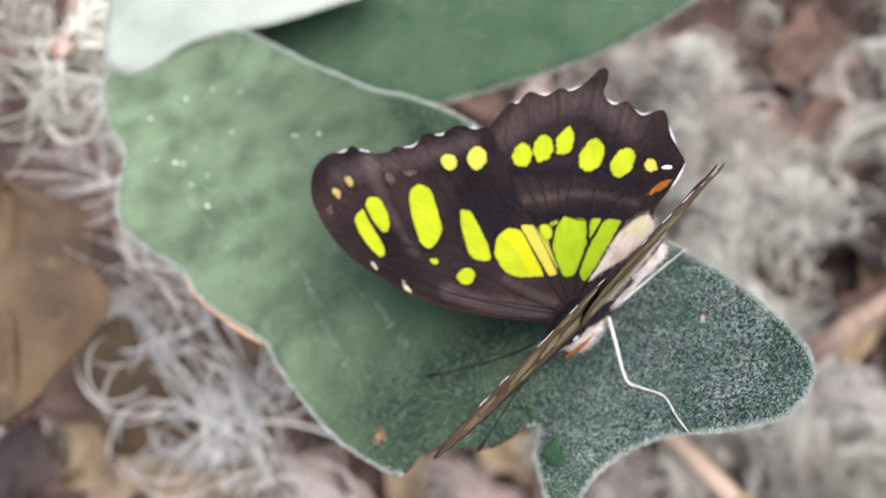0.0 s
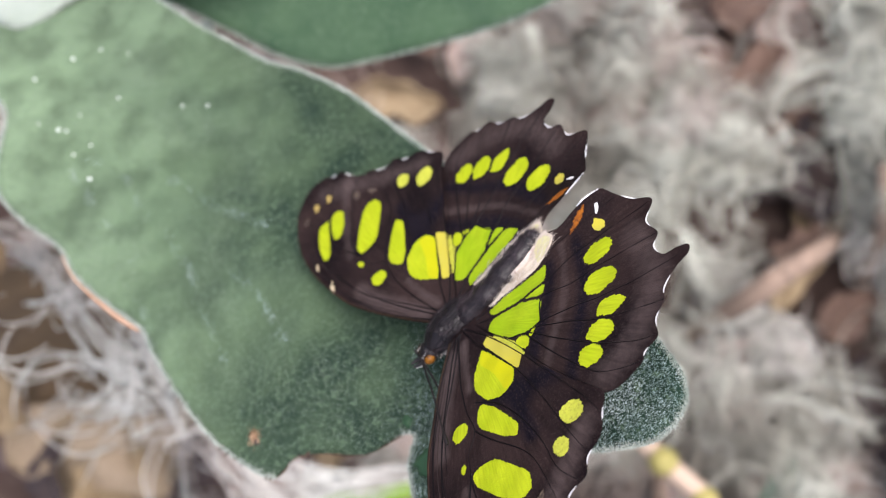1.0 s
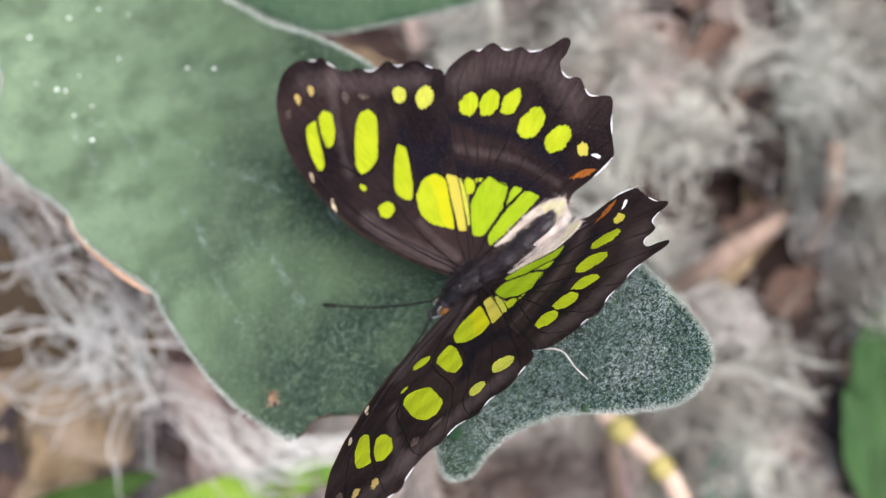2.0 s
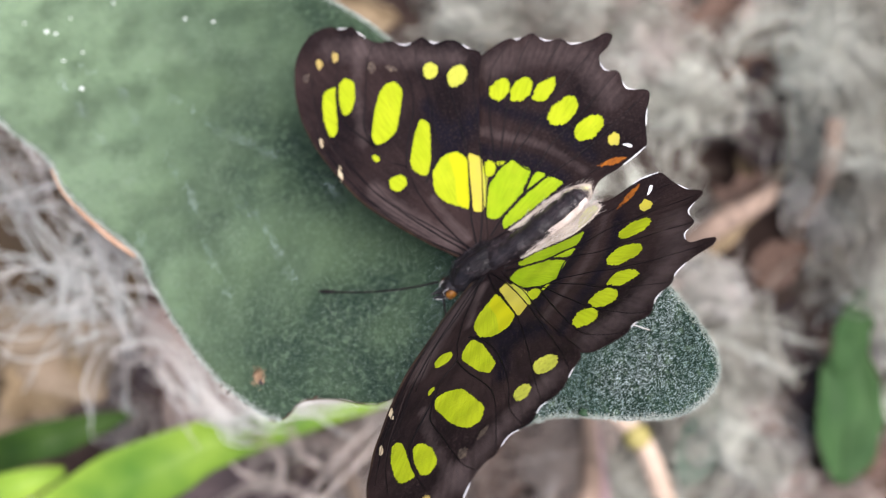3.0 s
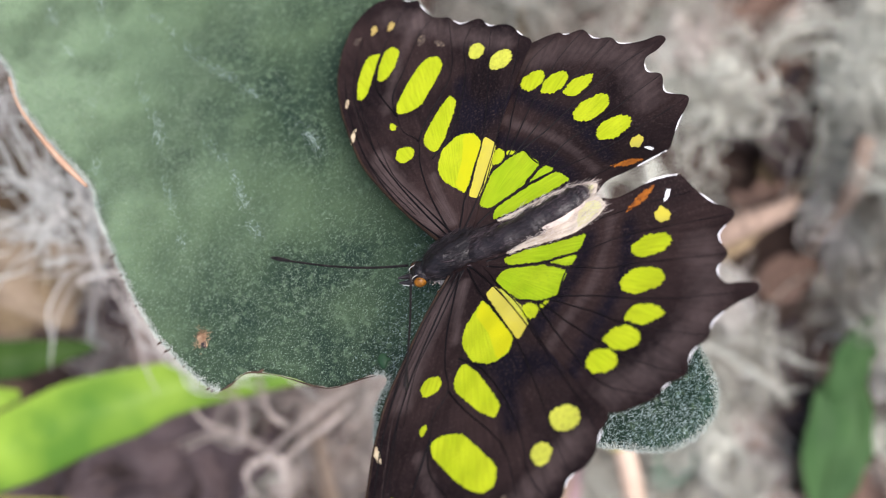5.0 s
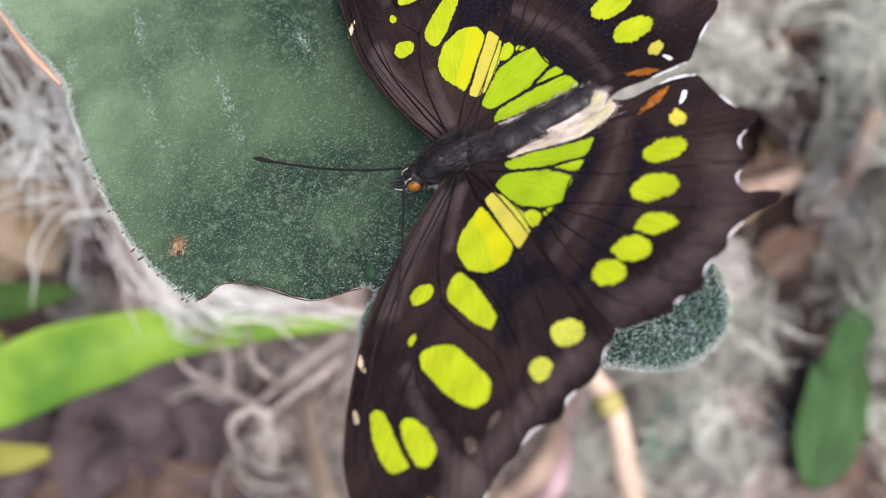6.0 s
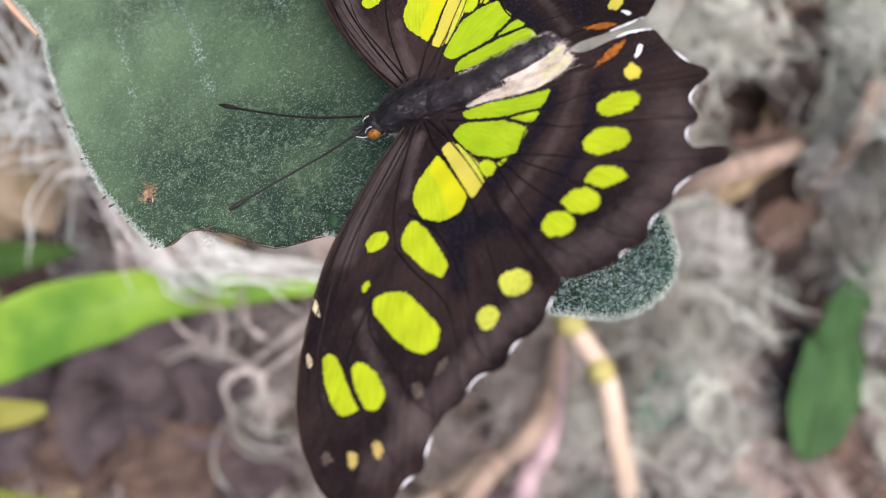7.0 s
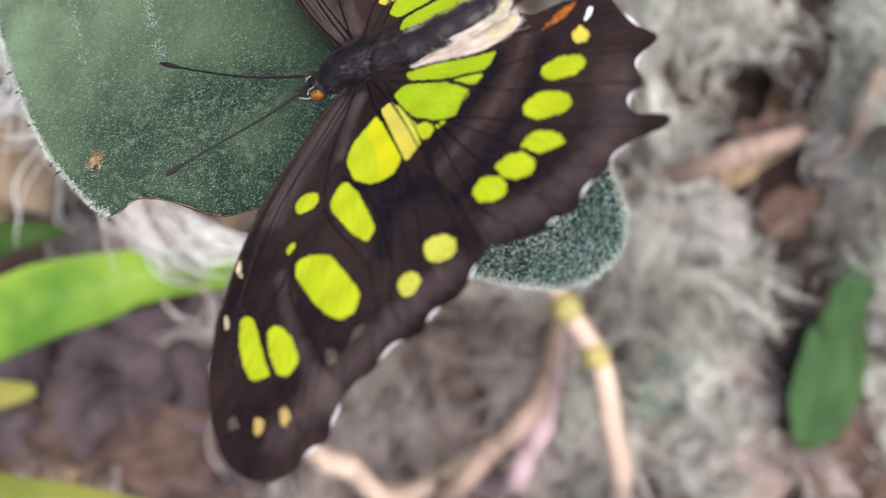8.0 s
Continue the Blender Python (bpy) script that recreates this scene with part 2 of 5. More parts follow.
def part(name, me, parent=None, label=""):
    ob = new(name, me)
    ob.parent = parent
    return tagged(ob, label)


def fast_mesh(name, verts, faces, materials, smooth=False):
    """A mesh of many equal faces from arrays."""
    me = bpy.data.meshes.new(name)
    verts, faces = np.asarray(verts, np.float32), np.asarray(faces, np.int32)
    count, corners = faces.shape
    me.vertices.add(len(verts))
    me.vertices.foreach_set("co", verts.ravel())
    me.loops.add(faces.size)
    me.loops.foreach_set("vertex_index", faces.ravel())
    me.polygons.add(count)
    me.polygons.foreach_set("loop_start", np.arange(count, dtype=np.int32) * corners)
    me.polygons.foreach_set("use_smooth", np.full(count, smooth))
    me.materials.append(materials)
    me.update(calc_edges=True)
    me.validate()
    return me


def spline(points, per=6, closed=True):
    """A smooth curve through the points."""
    p = np.asarray(points, float)
    n = len(p)
    out = []
    for i in range(n if closed else n - 1):
        if closed:
            a, b, c, d = (p[(i + k) % n] for k in (-1, 0, 1, 2))
        else:
            a, b, c, d = p[max(i - 1, 0)], p[i], p[i + 1], p[min(i + 2, n - 1)]
        for s in np.arange(per) / per:
            out.append(0.5 * (2 * b + (c - a) * s + (2 * a - 5 * b + 4 * c - d) * s**2 + (3 * b - a - 3 * c + d) * s**3))
    if not closed:
        out.append(p[-1])
    return np.array(out)


def roughened(loop, size, seed, spacing=0.13):
    """The loop with a finely frayed edge, as overlapping scales give it."""
    rng = np.random.default_rng(seed)
    closed = np.concatenate([loop, loop[:1]])
    run = np.r_[0, np.cumsum(np.linalg.norm(np.diff(closed, axis=0), axis=1))]
    s = np.arange(0, run[-1] - spacing / 2, spacing)
    p = np.c_[np.interp(s, run, closed[:, 0]), np.interp(s, run, closed[:, 1])]
    t = np.roll(p, -1, 0) - np.roll(p, 1, 0)
    t /= np.linalg.norm(t, axis=1)[:, None] + 1e-9
    out = np.c_[t[:, 1], -t[:, 0]]
    slow = np.array([noise.noise((q[0] * 1.3 + seed, q[1] * 1.3, seed)) for q in p])
    return p + out * (size * (0.35 * slow + rng.uniform(-0.6, 0.6, len(p))))[:, None]


def straight(points, spacing=0.2):
    """A loop with straight sides and slightly rounded corners."""
    p = np.asarray(points, float)
    closed = np.concatenate([p, p[:1]])
    run = np.r_[0, np.cumsum(np.linalg.norm(np.diff(closed, axis=0), axis=1))]
    s = np.linspace(0, run[-1], max(12, int(run[-1] / spacing)), endpoint=False)
    q = np.c_[np.interp(s, run, closed[:, 0]), np.interp(s, run, closed[:, 1])]
    for _ in range(9):
        q = 0.5 * q + 0.25 * (np.roll(q, 1, 0) + np.roll(q, -1, 0))
    return q


def ribbon(points, width):
    """The outline of a tapered band along a curve."""
    p = spline(points, 6, closed=False)
    t = np.gradient(p, axis=0)
    t /= np.linalg.norm(t, axis=1)[:, None]
    out = np.c_[t[:, 1], -t[:, 0]] * (width / 2 * np.sin(np.linspace(0.35, math.pi - 0.35, len(p))) ** 0.6)[:, None]
    return np.concatenate([p + out, (p - out)[::-1]])


def inside(points, loop):
    x, y = points[:, 0], points[:, 1]
    a, b = loop, np.roll(loop, -1, 0)
    hit = np.zeros(len(points), bool)
    for (x0, y0), (x1, y1) in zip(a, b):
        cross = ((y0 > y) != (y1 > y)) & (x < (x1 - x0) * (y - y0) / (y1 - y0 + 1e-12) + x0)
        hit ^= cross
    return hit


def distance_to(points, loop):
    """How far each point is from the loop's edges."""
    best = np.full(len(points), 1e9)
    for a, b in zip(loop, np.roll(loop, -1, 0)):
        ab = b - a
        t = np.clip(((points - a) @ ab) / (ab @ ab + 1e-12), 0, 1)
        best = np.minimum(best, np.linalg.norm(points - (a + t[:, None] * ab), axis=1))
    return best


def filled(loop, step):
    """Triangles inside the loop, with inner points on a grid. The first points are the loop's own."""
    lo, hi = loop.min(0), loop.max(0)
    grid = np.stack(np.meshgrid(np.arange(lo[0], hi[0], step), np.arange(lo[1], hi[1], step * 0.87)), -1)
    grid[1::2, :, 0] += step / 2
    grid = grid.reshape(-1, 2)
    grid = grid[inside(grid, loop)]
    if len(grid):
        grid = grid[distance_to(grid, loop) > step * 0.45]
    verts = [Vector(q) for q in np.concatenate([loop, grid])]
    v, _, f, _, _, _ = geometry.delaunay_2d_cdt(verts, [], [list(range(len(loop)))], 1, 1e-5)
    return np.array([tuple(q) for q in v]), [tuple(q) for q in f]


def slab(name, loop, step, height, thick, materials, mirror=1, rim=0.0, smooth=True):
    """A thin sheet with that outline, bent to height(x, y), rounded off towards its edge over the rim."""
    v, f = filled(loop, step)
    z = height(v[:, 0], v[:, 1])
    d = distance_to(v, loop)
    k = np.sqrt(np.clip(1 - (1 - np.clip(d / rim, 0, 1)) ** 2, 0, 1)) if rim else np.ones(len(v))
    edge = {}
    for a, b, c in f:
        for e in ((a, b), (b, c), (c, a)):
            edge[e] = True
    border = [e for e in edge if (e[1], e[0]) not in edge]
    n = len(v)
    top = np.c_[v[:, 0], v[:, 1] * mirror, z + thick / 2 * k] * MM
    low = np.c_[v[:, 0], v[:, 1] * mirror, z - thick / 2 * k] * MM
    faces, slots = [], []
    for a, b, c in f:
        faces += [(a, b, c), (n + c, n + b, n + a)]
        slots += [0, 1]
    for a, b in border:
        faces.append((b, a, n + a, n + b))
        slots.append(0)
    if mirror < 0:
        faces = [q[::-1] for q in faces]
    return mesh_of(name, np.concatenate([top, low]), faces, materials, slots, smooth)


def tube(name, path, radii, mat, sides=8, per=5):
    """A rod along a curve in millimetres, with closed ends."""
    p = spline(path, per, closed=False)
    r = np.interp(np.linspace(0, 1, len(p)), np.linspace(0, 1, len(radii)), radii)
    t = np.gradient(p, axis=0)
    t /= np.linalg.norm(t, axis=1)[:, None]
    ref = np.array([0.31, 0.17, 0.93]) if abs(t[0][2]) < 0.8 else np.array([0.95, 0.2, 0.1])
    verts = []
    for q, d, k in zip(p, t, r):
        a = np.cross(d, ref)
        a /= np.linalg.norm(a)
        b = np.cross(d, a)
        verts += [(q + k * (math.cos(s) * a + math.sin(s) * b)) * MM for s in np.arange(sides) / sides * 2 * math.pi]
    faces = []
    for i in range(len(p) - 1):
        for j in range(sides):
            k = (j + 1) % sides
            faces.append((i * sides + j, i * sides + k, (i + 1) * sides + k, (i + 1) * sides + j))
    faces += [tuple(range(sides)), tuple(reversed(range((len(p) - 1) * sides, len(p) * sides)))]
    return mesh_of(name, verts, faces, mat)


def blob(name, centre, radii, mat, segments=20, rings=12, turn=None, bumps=0.0, seed=1):
    """A rounded body in millimetres with a slightly uneven skin."""
    bm = bmesh.new()
    bmesh.ops.create_uvsphere(bm, u_segments=segments, v_segments=rings, radius=1)
    for v in bm.verts:
        k = 1 + bumps * noise.noise(v.co * 2.5 + Vector((seed, 0, 0)))
        v.co = Vector((v.co.x * radii[0] * k, v.co.y * radii[1] * k, v.co.z * radii[2] * k))
        if turn:
            v.co.rotate(Euler([radians(a) for a in turn]))
        v.co = (v.co + Vector(centre)) * MM
    me = bpy.data.meshes.new(name)
    bm.to_mesh(me)
    bm.free()
    me.materials.append(mat)
    me.polygons.foreach_set("use_smooth", np.full(len(me.polygons), True))
    return me


def hairs(name, roots, ways, lengths, width, mat, rng):
    """Thin tapered blades, three corners and a back, in metres."""
    n = len(roots)
    side = np.cross(ways, rng.normal(size=(n, 3)))
    side /= np.linalg.norm(side, axis=1)[:, None] + 1e-9
    other = np.cross(ways, side)
    w = width[:, None] if np.ndim(width) else width
    tip = roots + ways * lengths[:, None]
    v = np.stack([roots + side * w, roots - side * w, roots + other * w, tip], 1).reshape(-1, 3)
    b = np.arange(n)[:, None] * 4
    f = np.concatenate([b + [0, 1, 3], b + [1, 2, 3], b + [2, 0, 3]])
    return fast_mesh(name, v, f, mat)


def threads(name, path, radius, mat, rng, sides=3):
    """Thin tapered tubes along many paths at once, in metres."""
    n, count = path.shape[0], path.shape[1] - 1
    t = np.gradient(path, axis=1)
    a = np.cross(t, np.array([0.3, 0.5, 0.81]))
    a /= np.linalg.norm(a, axis=2)[..., None] + 1e-9
    b = np.cross(t, a)
    b /= np.linalg.norm(b, axis=2)[..., None] + 1e-9
    taper = np.interp(np.linspace(0, 1, count + 1), [0, 0.15, 0.8, 1], [0.6, 1, 0.9, 0.25])
    r = (radius * rng.uniform(0.7, 1.35, n))[:, None, None] * taper[None, :, None]
    rings = [path + r * (math.cos(s) * a + math.sin(s) * b) for s in np.arange(sides) / sides * 2 * math.pi]
    v = np.stack(rings, 2)
    k = np.arange(n * (count + 1) * sides).reshape(n, count + 1, sides)
    nxt = np.roll(k, -1, 2)
    f = np.stack([k[:, :-1], nxt[:, :-1], nxt[:, 1:], k[:, 1:]], -1).reshape(-1, 4)
    return fast_mesh(name, v.reshape(-1, 3), f, mat, smooth=True)


def strands(name, starts, heads, step, count, radius, curl, mat, rng, sides=3, pull=0.0, wisp=None, lie=None):
    """Curly threads that wander from their starts, in metres; those of one wisp keep together."""
    n = len(starts)
    d = heads / np.linalg.norm(heads, axis=1)[:, None]
    axis = rng.normal(size=(n, 3))
    axis /= np.linalg.norm(axis, axis=1)[:, None]
    rate = rng.normal(0, curl, (n, 1))
    loose = 0.10
    if wisp is not None:
        m = wisp.max() + 1
        axis = rng.normal(size=(m, 3))[wisp] + rng.normal(0, 0.25, (n, 3))
        axis /= np.linalg.norm(axis, axis=1)[:, None]
        rate = (rng.choice([-1, 1], (m, 1)) * rng.uniform(0.3, 1.4, (m, 1)) * curl)[wisp] * rng.uniform(0.8, 1.2, (n, 1))
        d = rng.normal(0, 1, (m, 3))[wisp] * np.array([1, 1.1, 0.4]) + rng.normal(0, 0.28, (n, 3))
        if lie is not None:
            d = d * 0.45 + np.array(lie) * rng.choice([-1, 1], (m, 1))[wisp]
        d /= np.linalg.norm(d, axis=1)[:, None]
        loose = 0.055
    p, path = starts.copy(), [starts.copy()]
    for _ in range(count):
        d = d + np.cross(axis, d) * rate + rng.normal(0, loose, (n, 3))
        d[:, 2] -= pull
        d /= np.linalg.norm(d, axis=1)[:, None]
        axis = axis + rng.normal(0, loose, (n, 3))
        axis /= np.linalg.norm(axis, axis=1)[:, None]
        p = p + d * step
        p[:, 2] = np.maximum(p[:, 2], 0.002)
        path.append(p.copy())
    return threads(name, np.stack(path, 1), radius, mat, rng, sides)


# ---- the ground ----
def ground_height(x, y):
    return 0.010 * noise.noise((x * 9, y * 9, 0.3)) + 0.004 * noise.noise((x * 40, y * 40, 1.7))


def make_ground():
    rings = np.concatenate([np.linspace(0.0, 0.6, 61), np.geomspace(0.65, 60, 26)])
    around = 96
    verts, faces = [(0, 0, 0)], []
    for r in rings[1:]:
        for k in range(around):
            a = 2 * math.pi * k / around
            x, y = r * math.cos(a), r * math.sin(a)
            verts.append((x, y, ground_height(x, y) - 0.006))
    for k in range(around):
        faces.append((0, 1 + k, 1 + (k + 1) % around))
    for i in range(len(rings) - 2):
        for k in range(around):
            a, b = 1 + i * around + k, 1 + i * around + (k + 1) % around
            faces.append((a, a + around, b + around, b))
    tagged(new("ground", mesh_of("ground", verts, faces, SOIL)), "brown soil strewn with dry litter", "ground", kind="structure")


make_ground()


# ---- the felt plant ----
def leaf_height(x, y):
    """The big leaf's upper side, in millimetres: it climbs towards its lobes and sags under the resting wing."""
    u, v = x / 50, (y - 15) / 50
    z = 8.42 + 21.33 * u - 16.89 * v + 6.69 * u * u + 5.66 * u * v + 0.84 * v * v
    z = z - 4.5 * np.exp(-(((x + 12) / 16) ** 2 + ((y - 42) / 16) ** 2))
    z = z + 0.5 * np.sin(x / 9 + y / 13) * np.sin(y / 11 - 0.6)
    across = (y - 88 + (x + 100) * 0.72) / 1.23
    return z - 1.0 * np.exp(-((across / 3.0) ** 2)) * np.clip((40 - x) / 60, 0, 1)


LEAF_LEFT = [(-100, 86.7), (-99, 78.6), (-95, 68), (-90.7, 61.5), (-90.3, 50), (-88, 42.5), (-81, 35.4), (-72, 28.8), (-67.5, 22.5), (-59.6, 16),
             (-52.7, 11), (-49.5, 5.6), (-43, -3.1), (-36.8, -9.8), (-27.6, -15.8), (-24.2, -15.6), (-21.9, -13.2), (-17.2, -12.7), (-9.3, -13.2), (-3.8, -10.9)]
LEAF_LOBES = [(-1.1, -10.7), (-2.3, -14.7), (-1.9, -18.6), (-1.1, -22.4), (1, -23.6), (4, -22.6), (6.9, -19.5), (10.8, -16.8), (15.7, -15), (20, -14.2),
              (27.2, -14.3), (34.2, -13.4), (38.2, -10.6), (40, -6.7), (39.6, -3.4), (37.5, 0.9), (33.7, 6.4), (30.2, 10.8), (26.1, 14.7)]
LEAF_TOP = [(19, 22), (12.9, 28.1), (3.8, 38), (-6.9, 49.2), (-13, 54.8), (-21.5, 60.5), (-29.2, 64.3), (-37.3, 70.5), (-45.9, 77), (-53.4, 83.4),
            (-59.8, 88.7), (-64.6, 92), (-71, 93.9), (-78.2, 95), (-83.3, 92.8), (-89, 89.6), (-94.3, 89)]


def felt(name, me, blade, per_mm2, length, width, mat, seed, label, keep=None, stray=0.75, lean=(0, 0, 0)):
    """Felt hairs on the upper faces of a blade."""
    rng = np.random.default_rng(seed)
    v = np.array([q.co for q in me.vertices])
    tri = np.array([tuple(p.vertices) for p in me.polygons if len(p.vertices) == 3 and p.normal.z > 0.2])
    a, b, c = v[tri[:, 0]], v[tri[:, 1]], v[tri[:, 2]]
    nrm = np.cross(b - a, c - a)
    area = np.linalg.norm(nrm, axis=1)
    n = int(area.sum() / 2 * 1e6 * per_mm2)
    pick = rng.choice(len(tri), n, p=area / area.sum())
    s, t = rng.random((2, n, 1))
    flip = (s + t) > 1
    s, t = np.where(flip, 1 - s, s), np.where(flip, 1 - t, t)
    root = a[pick] + s * (b - a)[pick] + t * (c - a)[pick]
    nrm = nrm[pick] / area[pick][:, None]
    if keep is not None:
        k = keep(root / MM, rng)
        root, nrm = root[k], nrm[k]
    way = nrm * 0.55 + np.array(lean) + rng.normal(0, stray, (len(root), 3))
    way += nrm * np.clip(0.25 - (way * nrm).sum(1), 0, None)[:, None]
    way /= np.linalg.norm(way, axis=1)[:, None]
    size = rng.uniform(0.5, 1.3, len(root))
    return part(name, hairs(name, root, way, length * MM * size, width * MM * (0.6 + 0.4 * size), mat, rng), blade, label)


def margin_fuzz(name, loop, height, thick, blade, per_mm, length, seed, bare=None):
    """A pale fringe of hairs along the edge of a blade."""
    rng = np.random.default_rng(seed)
    nxt = np.roll(loop, -1, 0)
    seg = np.linalg.norm(nxt - loop, axis=1)
    n = int(seg.sum() * per_mm)
    pick = rng.choice(len(loop), n, p=seg / seg.sum())
    s = rng.random((n, 1))
    p = loop[pick] * (1 - s) + nxt[pick] * s
    if bare is not None:
        k = ~bare(p)
        pick, s, p = pick[k], s[k], p[k]
        n = len(p)
    t = (nxt - loop)[pick] / (seg[pick][:, None] + 1e-9)
    out = np.c_[t[:, 1], -t[:, 0]]
    inset = np.abs(rng.normal(0, 0.45, (n, 1)))
    p = p - out * inset
    k = np.sqrt(np.clip(1 - (1 - np.clip(inset[:, 0] / 1.4, 0, 1)) ** 2, 0, 1))
    root = np.c_[p, height(p[:, 0], p[:, 1]) + thick / 2 * k]
    way = np.c_[out * rng.uniform(0.1, 1.0, (n, 1)), rng.uniform(-0.2, 0.9, n)] + rng.normal(0, 0.4, (n, 3))
    way /= np.linalg.norm(way, axis=1)[:, None]
    me = hairs(name, root * MM, way, length * MM * rng.uniform(0.5, 1.4, n), 0.036 * MM, HAIR_EDGE, rng)
    return part(name, me, blade, "pale fringe of short hairs")


plant = tagged(new("felt_plant"), "grey-green felt-leaved plant with thick lobed leaves", "plant")
plant.location = (0, 0, LEAF_Z)


def anticlockwise(loop):
    a = loop
    b = np.roll(loop, -1, 0)
    return loop if (a[:, 0] * b[:, 1] - b[:, 0] * a[:, 1]).sum() > 0 else loop[::-1].copy()


leaf_loop = anticlockwise(spline(LEAF_LEFT + LEAF_LOBES + LEAF_TOP, 7))
leaf_loop = np.array([q + 0.22 * np.array([noise.noise((q[0] * 0.8, q[1] * 0.8, 5)), noise.noise((q[0] * 0.8, q[1] * 0.8, 9))]) for q in leaf_loop])
LEAF_THICK = 1.5
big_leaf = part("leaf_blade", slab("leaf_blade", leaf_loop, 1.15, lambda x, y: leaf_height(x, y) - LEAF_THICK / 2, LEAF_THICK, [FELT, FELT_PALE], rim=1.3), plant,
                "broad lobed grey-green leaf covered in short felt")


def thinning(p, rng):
    """Felt thins in drifting patches and stays thick on the lobes; extra pale hairs paint the left side lighter."""
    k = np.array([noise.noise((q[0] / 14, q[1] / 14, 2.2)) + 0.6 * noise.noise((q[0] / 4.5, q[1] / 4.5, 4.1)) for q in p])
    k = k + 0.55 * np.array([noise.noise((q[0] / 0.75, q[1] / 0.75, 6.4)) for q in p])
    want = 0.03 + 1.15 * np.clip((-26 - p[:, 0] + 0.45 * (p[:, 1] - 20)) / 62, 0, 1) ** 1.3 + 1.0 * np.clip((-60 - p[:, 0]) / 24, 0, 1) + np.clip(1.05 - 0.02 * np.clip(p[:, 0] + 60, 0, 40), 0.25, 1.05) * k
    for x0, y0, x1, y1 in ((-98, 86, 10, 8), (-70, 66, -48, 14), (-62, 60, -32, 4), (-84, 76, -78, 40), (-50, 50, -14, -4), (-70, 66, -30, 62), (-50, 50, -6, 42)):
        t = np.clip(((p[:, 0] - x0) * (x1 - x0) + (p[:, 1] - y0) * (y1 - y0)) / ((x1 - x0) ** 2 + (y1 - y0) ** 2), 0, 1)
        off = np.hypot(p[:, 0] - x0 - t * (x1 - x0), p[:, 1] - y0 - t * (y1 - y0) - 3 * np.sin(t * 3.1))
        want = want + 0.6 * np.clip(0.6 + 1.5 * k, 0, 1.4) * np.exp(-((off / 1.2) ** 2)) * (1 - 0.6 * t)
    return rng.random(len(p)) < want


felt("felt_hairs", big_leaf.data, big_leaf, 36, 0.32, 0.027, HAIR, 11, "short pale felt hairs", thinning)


def tip_tufts(p, rng):
    """One tuft to each small cell, thinning out away from the tip and the lobes."""
    first = np.unique(np.floor(p[:, :2] / 0.40).astype(int), axis=0, return_index=True)[1]
    k = np.zeros(len(p), bool)
    k[first] = True
    return k & (rng.random(len(p)) < np.clip((32 - p[:, 1] + 0.2 * (p[:, 0] + 30)) / 42, 0, 0.95) * np.clip((24 - p[:, 0]) / 20, 0, 1))


felt("felt_hairs", big_leaf.data, big_leaf, 14, 0.36, 0.040, HAIR_TIP, 15, "short white tufts near the tip", tip_tufts, 0.28, (-0.15, -0.6, 0))
SIDE_VEINS = [[(-54.1, 45.6), (-42.5, 35.7), (-28.3, 28.5)], [(-59.9, 43.5), (-53.7, 33.1)], [(-55.9, 25.0), (-53.4, 17.1), (-50.1, 8.1)], [(-49.2, 29.3), (-44.1, 22.6), (-40.4, 14.1), (-35.4, 4.0)], [(-34.8, 20.3), (-30.3, 16.7), (-23.6, 6.5)], [(-20.5, 24.6), (-15.5, 20.2)], [(-71.9, 45.6), (-62.0, 32.5)], [(-68.9, 47.9), (-59.9, 43.5)]]


def along_veins(p, rng):
    """Broken pale dashes of felt over the side veins."""
    k = np.array([noise.noise((q[0] / 2.6, q[1] / 2.6, 3.3)) for q in p])
    want = np.zeros(len(p))
    for line in SIDE_VEINS:
        for (x0, y0), (x1, y1) in zip(line[:-1], line[1:]):
            t = np.clip(((p[:, 0] - x0) * (x1 - x0) + (p[:, 1] - y0) * (y1 - y0)) / ((x1 - x0) ** 2 + (y1 - y0) ** 2), 0, 1)
            off = np.hypot(p[:, 0] - x0 - t * (x1 - x0), p[:, 1] - y0 - t * (y1 - y0))
            want = np.maximum(want, np.exp(-((off / 0.75) ** 2)))
    return rng.random(len(p)) < want * np.clip(0.22 + 1.3 * k, 0.05, 0.6)


felt("felt_hairs", big_leaf.data, big_leaf, 34, 0.30, 0.032, HAIR_LOBE, 16, "pale felt over the side veins", along_veins)
felt("felt_nap", big_leaf.data, big_leaf, 14, 0.26, 0.040, HAIR_DULL, 14, "dull green felt nap", lambda p, rng: (p[:, 0] + 5 * rng.random(len(p)) < 14) & (rng.random(len(p)) < np.clip(0.35 + (p[:, 1] + 8) / 40, 0.35, 1)) & (np.array([noise.noise((q[0] / 0.7, q[1] / 0.7, 1.4)) for q in p]) > -0.12))
felt("felt_hairs", big_leaf.data, big_leaf, 27, 0.42, 0.030, HAIR_LOBE, 13, "thick white felt on the lobes", lambda p, rng: rng.random(len(p)) < 0.9 * np.clip((p[:, 0] + 4 - 0.3 * p[:, 1]) / 16, 0.0, 1) ** 1.2, 0.42, (-0.35, -0.45, 0))
margin_fuzz("margin_hairs", leaf_loop, lambda x, y: leaf_height(x, y) - LEAF_THICK / 2, LEAF_THICK, big_leaf, 66, 0.5, 12, lambda p: (p[:, 0] > -25) & (p[:, 0] < -3) & (p[:, 1] < -8))

# a brown scar, a dried stretch of margin, bare patches and white flecks on the big leaf
def on_leaf(name, loop, mat, label, lift=0.12, thick=0.3):
    return part(name, slab(name, anticlockwise(loop), 0.5, lambda x, y: leaf_height(x, y) + lift, thick, [mat, mat], rim=0.3), big_leaf, label)


